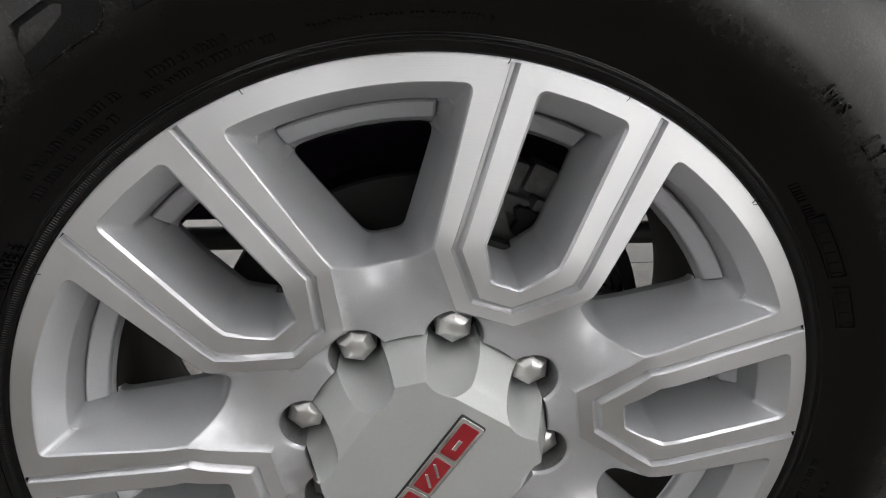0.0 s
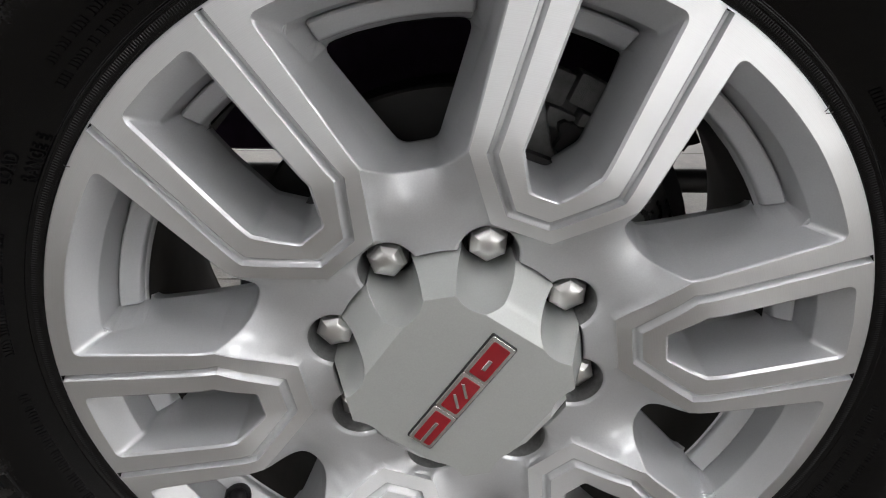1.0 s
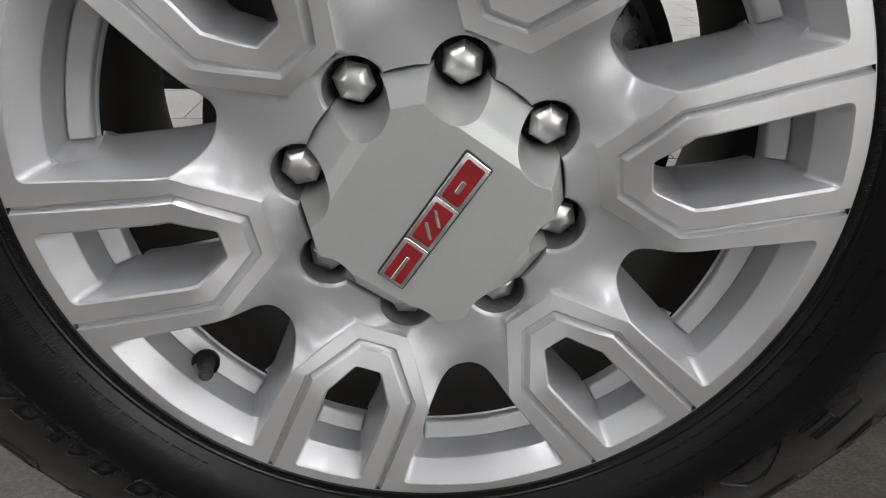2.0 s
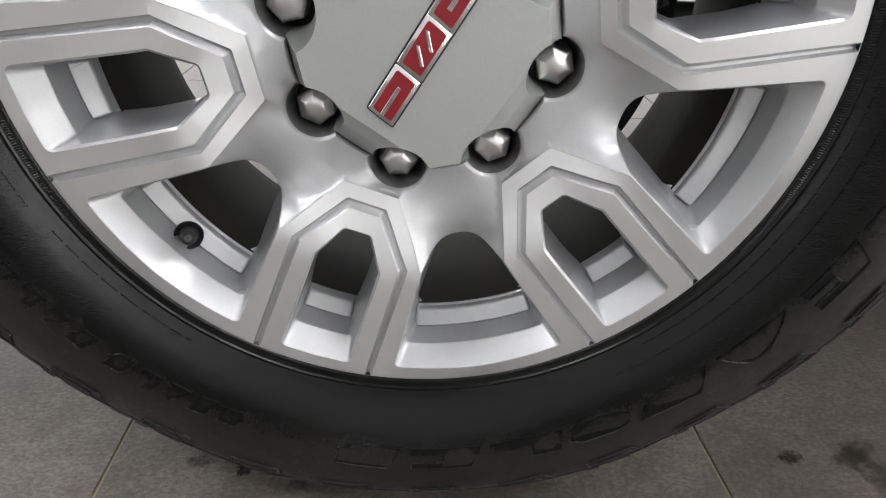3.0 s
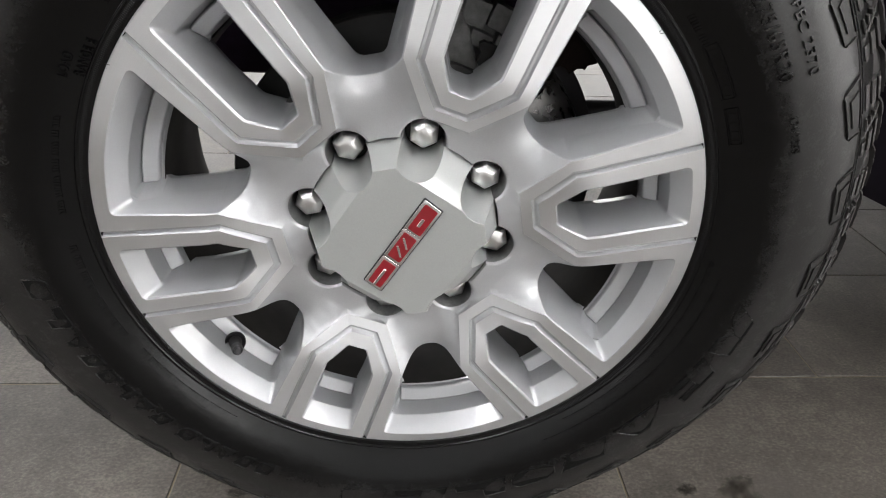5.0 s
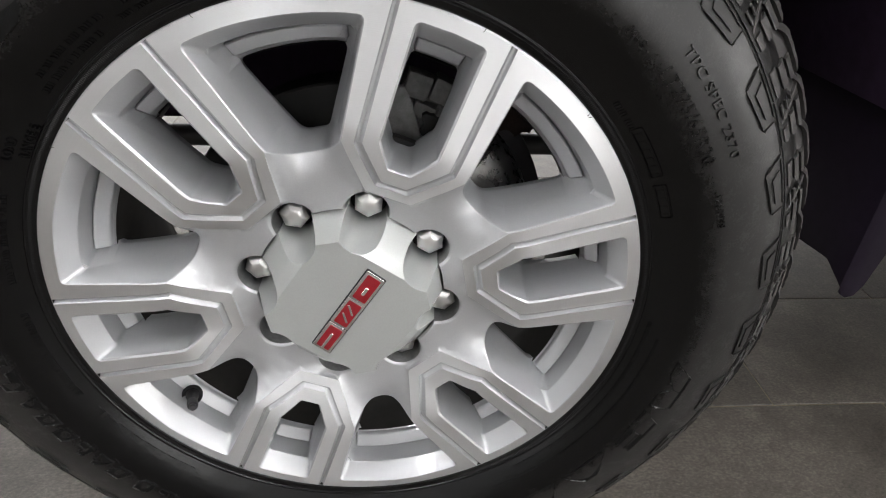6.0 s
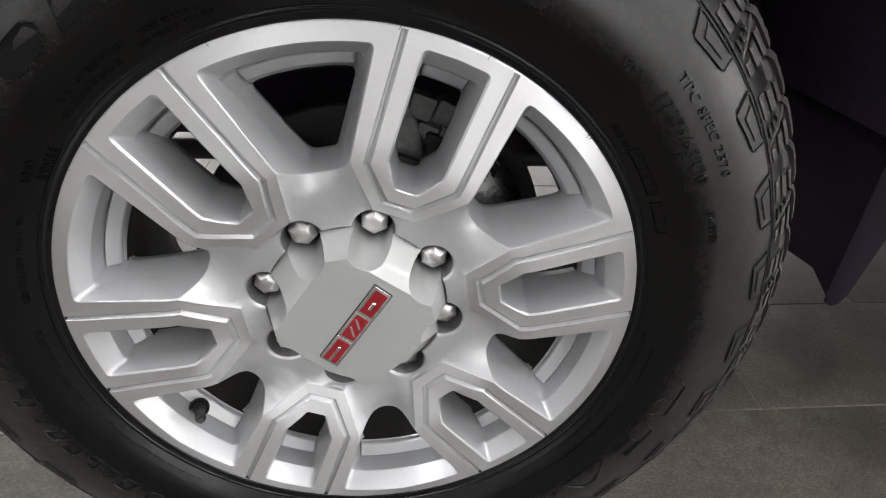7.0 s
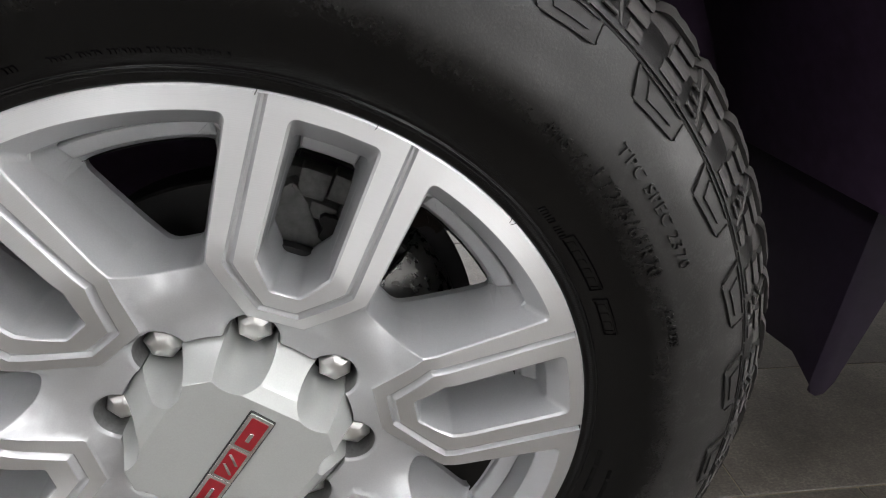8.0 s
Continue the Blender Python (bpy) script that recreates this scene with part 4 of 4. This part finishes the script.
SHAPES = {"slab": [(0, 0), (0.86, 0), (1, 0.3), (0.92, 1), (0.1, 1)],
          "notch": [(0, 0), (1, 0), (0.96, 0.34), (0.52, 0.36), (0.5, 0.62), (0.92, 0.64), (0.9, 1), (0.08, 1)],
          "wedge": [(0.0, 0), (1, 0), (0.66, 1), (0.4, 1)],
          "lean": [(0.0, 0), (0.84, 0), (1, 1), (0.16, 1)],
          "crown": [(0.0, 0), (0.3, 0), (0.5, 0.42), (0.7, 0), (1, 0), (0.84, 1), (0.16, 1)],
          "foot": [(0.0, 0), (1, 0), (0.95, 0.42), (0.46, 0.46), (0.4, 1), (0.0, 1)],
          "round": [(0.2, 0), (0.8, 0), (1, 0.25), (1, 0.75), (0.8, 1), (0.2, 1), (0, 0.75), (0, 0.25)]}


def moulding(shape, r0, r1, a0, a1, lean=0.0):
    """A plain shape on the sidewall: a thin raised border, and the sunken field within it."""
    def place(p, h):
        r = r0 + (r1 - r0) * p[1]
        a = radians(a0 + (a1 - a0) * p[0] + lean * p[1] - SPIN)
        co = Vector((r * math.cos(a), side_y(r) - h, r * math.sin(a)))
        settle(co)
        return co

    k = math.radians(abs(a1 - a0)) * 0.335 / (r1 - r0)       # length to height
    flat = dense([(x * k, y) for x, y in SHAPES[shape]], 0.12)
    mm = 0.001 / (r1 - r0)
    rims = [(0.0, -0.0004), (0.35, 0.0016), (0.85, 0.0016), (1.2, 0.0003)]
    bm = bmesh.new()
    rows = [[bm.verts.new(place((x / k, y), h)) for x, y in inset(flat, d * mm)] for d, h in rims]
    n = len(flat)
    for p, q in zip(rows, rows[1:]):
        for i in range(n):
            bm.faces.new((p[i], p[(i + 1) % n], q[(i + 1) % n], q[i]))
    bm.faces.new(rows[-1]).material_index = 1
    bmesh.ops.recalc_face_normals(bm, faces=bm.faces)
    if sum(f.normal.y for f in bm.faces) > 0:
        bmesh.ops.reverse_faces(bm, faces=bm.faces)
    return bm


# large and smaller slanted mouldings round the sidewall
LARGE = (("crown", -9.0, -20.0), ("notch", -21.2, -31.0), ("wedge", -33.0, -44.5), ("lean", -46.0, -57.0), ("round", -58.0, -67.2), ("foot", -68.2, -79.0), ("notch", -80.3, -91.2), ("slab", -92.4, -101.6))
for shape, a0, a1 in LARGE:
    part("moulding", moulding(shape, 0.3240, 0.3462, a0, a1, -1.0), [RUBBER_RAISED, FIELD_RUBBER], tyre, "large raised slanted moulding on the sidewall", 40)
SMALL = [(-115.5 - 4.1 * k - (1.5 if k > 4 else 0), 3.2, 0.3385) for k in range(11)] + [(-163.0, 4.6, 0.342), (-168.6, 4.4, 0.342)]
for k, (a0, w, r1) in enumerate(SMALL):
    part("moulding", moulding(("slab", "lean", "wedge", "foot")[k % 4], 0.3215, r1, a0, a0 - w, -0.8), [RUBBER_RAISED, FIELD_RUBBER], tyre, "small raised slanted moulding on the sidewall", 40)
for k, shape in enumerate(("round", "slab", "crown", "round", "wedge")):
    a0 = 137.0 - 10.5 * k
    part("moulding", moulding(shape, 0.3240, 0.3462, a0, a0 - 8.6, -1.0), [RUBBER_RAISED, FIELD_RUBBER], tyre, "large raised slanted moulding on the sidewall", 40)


def fine_print(r, a0, a1, seed, size=0.0032):
    """A line of moulded print too small to read: short bars of letter size."""
    rnd = random.Random(seed)
    b, a, step = [], a0, math.copysign(1.0, a1 - a0)
    while (a1 - a) * step > 0.6:
        for _ in range(rnd.randint(2, 8)):
            w = rnd.uniform(0.28, 0.42)
            if (a1 - a) * step < w:
                break
            b.append(patch([(r, a - SPIN), (r, a - SPIN + step * w), (r + size * rnd.choice((1, 1, 0.55)), a - SPIN + step * w), (r + size, a - SPIN)], 0.0010, 1, 1, 0.1, 0.0004))
            a += step * (w + 0.16)
        a += step * 0.5
    bm = joined(*b)
    for v in bm.verts:
        settle(v.co)
    return bm


for i, (r, a0, a1, size) in enumerate(((0.2885, 138, 124, 0.0042), (0.2965, 136, 122, 0.0042), (0.2895, 121, 106, 0.0036), (0.2965, 119, 110, 0.0036), (0.2900, 103, 84, 0.003),
                                       (0.2915, 176, 158, 0.0048), (0.2915, 203, 182, 0.0055), (0.2900, 232, 207, 0.0055), (0.2885, -3, -52, 0.0034), (0.2990, -6, -58, 0.0030), (0.2900, 43.5, 38, 0.005))):
    part("fine_print", fine_print(r, a0, a1, 7 + i, size), RUBBER_RAISED, tyre)
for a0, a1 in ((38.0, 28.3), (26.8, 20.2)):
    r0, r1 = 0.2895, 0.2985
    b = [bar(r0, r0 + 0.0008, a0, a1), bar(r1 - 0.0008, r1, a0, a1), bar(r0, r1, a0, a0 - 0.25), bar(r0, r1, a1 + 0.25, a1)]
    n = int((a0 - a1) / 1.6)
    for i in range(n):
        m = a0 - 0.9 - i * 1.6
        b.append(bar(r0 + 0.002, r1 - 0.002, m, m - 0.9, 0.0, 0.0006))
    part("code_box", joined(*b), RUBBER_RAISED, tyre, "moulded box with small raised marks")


# ---------------------------------------------------------------- floor and room
TILE_TURN = 2.0
TILE_LONG, TILE_DEEP, ROW_SHIFT = 0.6, 0.306, 0.4
ORIGIN = Vector((0.292, 0.2515, 0))     # a crossing of joints
floor_ = tagged(new("floor", None), "grey stone-look floor tiles with sandy joints", "floor", "", "structure")
part("grout_bed", box(16, 16, 0.1, 0, 1, (0, 2, -0.0522)), GROUT, floor_, "sandy grout between the tiles")

ceiling_bm = box(16, 16, 0.1, 0, 1, (0, 2, CEILING + 0.05))
tagged(part("ceiling", ceiling_bm, WALL, None), "plain white showroom ceiling", "ceiling", "", "structure")

def window_wall(name, m, half, openings, z0, z1, label, light=DAYLIGHT):
    """A wall with long windows, their mullions, and daylight behind them; its inner side looks along local y."""
    wall = tagged(empty(name, m), label, "wall", "", "structure")
    piers = [-half] + [x for o in openings for x in o] + [half]
    pieces = [(0, z0 / 2, 2 * half, z0), (0, (z1 + CEILING) / 2, 2 * half, CEILING - z1)]
    pieces += [((piers[k] + piers[k + 1]) / 2, (z0 + z1) / 2, piers[k + 1] - piers[k], z1 - z0) for k in range(0, len(piers), 2)]
    for cx, cz, sx, sz in pieces:
        part("wall_piece", box(sx, 0.1, sz, 0, 1, (cx, 0, cz)), WALL, wall)
    for x0, x1 in openings:
        n = max(2, round((x1 - x0) / 1.8))
        for k in range(n + 1):
            part("window_frame", box(0.06, 0.08, z1 - z0, 0.004, 1, (x0 + (x1 - x0) * k / n, 0, (z0 + z1) / 2)), DARK_METAL, wall)
    out = part("backdrop", box(2 * half, 0.02, 6, 0, 1, (0, -1.2, 2.4)), light, None)
    out.matrix_world = m
    tagged(out, "bright daylight outside the shop window", "backdrop", "", "structure")


window_wall("wall_north", pose(0, 10.05, 0, 0, 0, 180), 8, [(-7.4, 7.4)], 1.0, 4.1, "white showroom wall with a tall window front", BACK_DAYLIGHT)
window_wall("wall_south", pose(0, -6.05, 0), 8, [(-6.0, -4.6), (1.9, 5.6)], 0.2, 1.4, "white showroom wall with a long shop window")
window_wall("wall_east", pose(8.05, 2, 0, 0, 0, 90), 8, [(-7.4, -1.5)], 0.25, 3.0, "white showroom wall with a long shop window", SIDE_DAYLIGHT)

for lx, ly, watts in LAMPS:
    lamp = tagged(empty("ceiling_lamp", pose(lx, ly, CEILING)), "long white ceiling light panel, out of view", "ceiling lamp", "showroom ceiling lamps")
    part("housing", box(0.56, 1.56, 0.04, 0.004, 1, (0, 0, -0.021)), WALL, lamp)
    part("diffuser", box(0.5, 1.5, 0.008, 0.002, 1, (0, 0, -0.046)), LAMP_GLOW, lamp)

window_wall("wall_west", pose(-8.05, 2, 0, 0, 0, -90), 8, [(1.5, 7.4)], 0.25, 3.0, "white showroom wall with a long shop window", WEST_DAYLIGHT)
# ---------------------------------------------------------------- the truck round the wheel
truck = tagged(empty("pickup_truck", pose(0, 0, 0)), "underside of a dark pickup truck round the wheel", "truck")


def arch_liner():
    bm = bmesh.new()
    rows = []
    for i in range(33):
        a = radians(14 + 170 * i / 32)
        c = Vector((0, 0, AXLE + 0.03))
        rows.append([bm.verts.new((c.x + r * math.cos(a), y, c.z + r * math.sin(a))) for r, y in ((0.56, -0.03), (0.55, 0.0), (0.55, 0.34), (0.56, 0.36))])
    for p, q in zip(rows, rows[1:]):
        for j in range(3):
            bm.faces.new((p[j], p[j + 1], q[j + 1], q[j]))
    bmesh.ops.solidify(bm, geom=bm.faces[:], thickness=0.006)
    return bm


part("wheel_arch_liner", arch_liner(), LINER_LIFTED, truck, "black plastic wheel arch liner")


def fender():
    """The outer body panel with the arch cut out of it."""
    bm = bmesh.new()
    rows = []
    for i in range(33):
        a = radians(14 + 170 * i / 32)
        x, z = 0.56 * math.cos(a), AXLE + 0.03 + 0.56 * math.sin(a)
        k = max(abs(math.cos(a)) / (1.5 if math.cos(a) > 0 else 0.8), abs(math.sin(a)) / 0.85)
        rows.append([bm.verts.new(p) for p in ((x, -0.03, z), (x * 1.05, -0.045, AXLE + (z - AXLE) * 1.05), (math.cos(a) / k, -0.02, max(0.66, AXLE + math.sin(a) / k)))])
    for p, q in zip(rows, rows[1:]):
        for j in range(2):
            bm.faces.new((p[j], p[j + 1], q[j + 1], q[j]))
    bmesh.ops.solidify(bm, geom=bm.faces[:], thickness=0.01)
    return bm


part("fender", fender(), BODY, truck, "dark body panel over the wheel")
part("rocker_panel", box(2.6, 0.16, 0.37, 0.03, 2, (2.25, 0.06, 0.545)), BODY, truck, "dark sill under the doors")
part("body_side", box(3.2, 0.12, 1.16, 0.05, 3, (2.28, 0.03, 1.30)), BODY, truck, "dark door side over the sill")
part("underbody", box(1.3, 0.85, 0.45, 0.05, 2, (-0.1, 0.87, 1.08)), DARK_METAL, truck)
# unseen; made low and wide to block light from the floor beneath
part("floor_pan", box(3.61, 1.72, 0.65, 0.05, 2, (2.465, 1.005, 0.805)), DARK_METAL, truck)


def mud_flap():
    """A moulded flap of two walls: one along the truck's side, one across behind the tyre."""
    bm = bmesh.new()
    side = [(0.551, 0.372), (0.556, 0.361), (0.564, 0.356), (0.573, 0.359), (0.580, 0.374), (0.598, 0.478), (0.640, 0.74), (0.552, 0.74)]
    y = 0.092
    a = [bm.verts.new((x, y, z)) for x, z in side]
    bm.faces.new(a)
    inner = [bm.verts.new(p) for p in ((0.548, 0.125, 0.390), (0.545, 0.20, 0.382), (0.545, 0.33, 0.378), (0.545, 0.33, 0.74))]
    bm.faces.new([a[0], a[7], inner[3], inner[2], inner[1], inner[0]])
    bmesh.ops.recalc_face_normals(bm, faces=bm.faces)
    bmesh.ops.solidify(bm, geom=bm.faces[:], thickness=0.006)
    bmesh.ops.bevel(bm, geom=[e for e in bm.edges if e.calc_face_angle(0) > 0.6], offset=0.0015, segments=2, affect="EDGES", profile=0.5)
    return bm


part("mud_flap", mud_flap(), FLAP_RUBBER, truck, "black moulded mud flap", 30)

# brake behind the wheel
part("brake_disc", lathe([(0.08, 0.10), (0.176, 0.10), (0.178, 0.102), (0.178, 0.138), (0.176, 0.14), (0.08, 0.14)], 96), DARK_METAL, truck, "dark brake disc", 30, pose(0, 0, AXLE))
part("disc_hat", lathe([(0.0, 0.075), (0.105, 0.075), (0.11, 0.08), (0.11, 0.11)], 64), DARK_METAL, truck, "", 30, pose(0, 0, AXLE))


def caliper():
    def at(r, a):
        return (r * math.cos(radians(a)), r * math.sin(radians(a)))

    def seg(r0, r1, a0, a1, y0, y1, bv=0.004):
        o = [at(r0, a0 + (a1 - a0) * i / 6) for i in range(7)] + [at(r1, a1 + (a0 - a1) * i / 6) for i in range(7)]
        return prism(o, y0, y1, bv, 2)
    slab = prism(fillet([at(0.192, 76), at(0.1765, 71.4), at(0.148, 63.8), at(0.120, 58), at(0.105, 66), at(0.112, 82), at(0.170, 84)], [0.004] * 7, True, 2), 0.078, 0.1, 0.004, 2)
    ear = prism(fillet([at(0.171, 66.5), at(0.160, 63.0), at(0.150, 60.5), at(0.158, 57.5), at(0.163, 60.5), at(0.172, 61.5)], [0.002] * 6, True, 2), 0.074, 0.09, 0.002, 2)
    return seg(0.112, 0.198, 50, 84, 0.094, 0.12, 0.003), [seg(0.1800, 0.203, 68.2, 75.0, 0.080, 0.1, 0.0018), seg(0.1855, 0.207, 57.6, 67.9, 0.076, 0.1, 0.0022), seg(0.1650, 0.1785, 64.0, 70.8, 0.080, 0.1, 0.0018),
                                                           seg(0.1690, 0.1840, 55.6, 63.7, 0.076, 0.1, 0.0018), slab, ear]


cal_body, cal_blocks = caliper()
cal = part("brake_caliper", cal_body, CAST_IRON, truck, "rough cast iron brake caliper", 30, pose(0, 0, AXLE))
for b in cal_blocks:
    part("caliper_block", b, CAST_IRON, cal, "", 30)


def ragged(points, y0, y1, seed, amount=0.0012):
    """A rusty or broken-edged plate: the outline is cut into short steps that wander in and out."""
    rnd = random.Random(seed)
    return prism([(x + rnd.uniform(-amount, amount), z + rnd.uniform(-amount, amount)) for x, z in dense(points, 0.004)], y0, y1, 0.0006, 1)


part("pad_clip", ragged([(0.065, 0.158), (0.069, 0.160), (0.076, 0.158), (0.085, 0.1535), (0.085, 0.149), (0.077, 0.140), (0.067, 0.134), (0.062, 0.141), (0.066, 0.147)], 0.0715, 0.079, 3), DARK_METAL, cal, "black ragged pad clip")
part("caliper_end", ragged([(0.151, 0.126), (0.162, 0.119), (0.167, 0.126), (0.177, 0.124), (0.181, 0.130), (0.1865, 0.132), (0.1825, 0.142), (0.162, 0.164), (0.125, 0.165), (0.118, 0.128)], 0.125, 0.15, 5, 0.0016), RUSTY_IRON, cal, "dark rusty lower end of the caliper")


def arc_slab(r0, r1, a0, a1, y0, y1, bevel, n=10):
    pts = [(r0, a0 + (a1 - a0) * i / n) for i in range(n + 1)] + [(r1, a1 + (a0 - a1) * i / n) for i in range(n + 1)]
    return prism([(r * math.cos(radians(a)), r * math.sin(radians(a))) for r, a in pts], y0, y1, bevel, 4)


knuckle = lathe([(0.080, 0.125), (0.086, 0.098), (0.104, 0.083), (0.128, 0.078), (0.152, 0.080), (0.172, 0.088), (0.185, 0.102), (0.190, 0.125)], 24, 4, 41)
bmesh.ops.solidify(knuckle, geom=knuckle.faces[:], thickness=0.008)
part("caliper_bracket", knuckle, CAST_IRON_DARK, truck, "dark rounded caliper bracket", 60, pose(0, 0, AXLE))
part("dust_shield", arc_slab(0.12, 0.206, -30, 43, 0.142, 0.146, 0.001, 20), BLACK_PLASTIC, truck, "black brake dust shield", 30, pose(0, 0, AXLE))
part("suspension_link", tube([(-0.4, 0.55, 0.353), (0.2, 0.55, 0.353), (0.9, 0.56, 0.353)], 0.0185, 16), DARK_METAL, truck)
part("inner_liner", prism([(-0.65, 0.45), (0.185, 0.45), (0.20, 0.52), (0.65, 0.52), (0.65, 1.05), (-0.65, 1.05)], 0.37, 0.38, 0.003, 1), LINER_LIFTED, truck, "black inner wheel well panel")
part("axle", lathe([(0.0, 0.14), (0.06, 0.14), (0.055, 0.3), (0.042, 0.36), (0.042, 1.7)], 32), DARK_METAL, truck, "", 30, pose(0, 0, AXLE))
part("frame_rail", box(4.6, 0.09, 0.16, 0.01, 2, (0.6, 0.52, 0.60)), DARK_METAL, truck)

# ---------------------------------------------------------------- floor tiles, last
turn_m = Matrix.Rotation(radians(TILE_TURN), 4, "Z")


def tile_place(i, j, z):
    """The middle of a tile; each row is laid a third of a tile farther on."""
    return ORIGIN + turn_m @ Vector(((i + 0.5) * TILE_LONG + ROW_SHIFT * ((j + 1) % 3), (j + 0.5) * TILE_DEEP, z))


NEAR_I, NEAR_J = range(-5, 6), range(-7, 12)
first_tile = None
for i in NEAR_I:
    for j in NEAR_J:
        at = Matrix.Translation(tile_place(i, j, -0.005)) @ turn_m
        if first_tile is None:
            first_tile = part("tile", box(TILE_LONG - 0.003, TILE_DEEP - 0.003, 0.01, 0.0008, 1), TILE, floor_, "", 30, at)
        else:
            again(first_tile, at)

# the tiles farther off, out to the walls
far = bmesh.new()
for i in range(-16, 16):
    for j in range(-24, 36):
        p = tile_place(i, j, 0)
        if (i in NEAR_I and j in NEAR_J) or abs(p.x) > 8.4 or not -6.4 < p.y < 10.4:
            continue
        rims = []
        for cut, z in ((0.0023, 0), (0.0015, -0.005)):
            hx, hy = TILE_LONG / 2 - cut, TILE_DEEP / 2 - cut
            rims.append([far.verts.new(p + turn_m @ Vector((sx * hx, sy * hy, z))) for sx, sy in ((-1, -1), (1, -1), (1, 1), (-1, 1))])
        top, low = rims
        far.faces.new(top)
        for k in range(4):
            far.faces.new((low[k], low[(k + 1) % 4], top[(k + 1) % 4], top[k]))
tagged(part("far_tiles", far, TILE, floor_), kind="stuff")


def damp_spot():
    """A thin round film; its uneven rim fades into the tile."""
    n = 28
    bm = bmesh.new()
    low = [bm.verts.new((math.cos(2 * math.pi * k / n), math.sin(2 * math.pi * k / n), 0.0003)) for k in range(n)]
    bm.faces.new(low)
    return bm


STAINS = ((0.383, 0.041, 0.016, 0.011, 20, STAIN, "small dark dried spot on the tile"), (0.472, 0.012, 0.05, 0.028, 125, SMEAR, "brownish dried stain on the tile"),
          (-0.168, 0.022, 0.012, 0.010, 80, WET, "black damp spot beside the tyre"), (-0.213, 0.031, 0.018, 0.012, 10, SMEAR, "small dark smear beside the tyre"),
          (0.452, 0.045, 0.034, 0.018, 30, SMEAR, "brownish dried stain on the tile"), (-0.107, 0.008, 0.018, 0.010, 200, SMEAR, "small dark smear beside the tyre"))
for sx, sy, size_x, size_y, rot, mt, lab in STAINS:
    o = tagged(part("stain", damp_spot(), mt, None), lab, "stain", "floor stains")
    o.matrix_world = pose(sx, sy, 0, 0, 0, rot) @ Matrix.Diagonal((size_x, size_y, 1, 1))
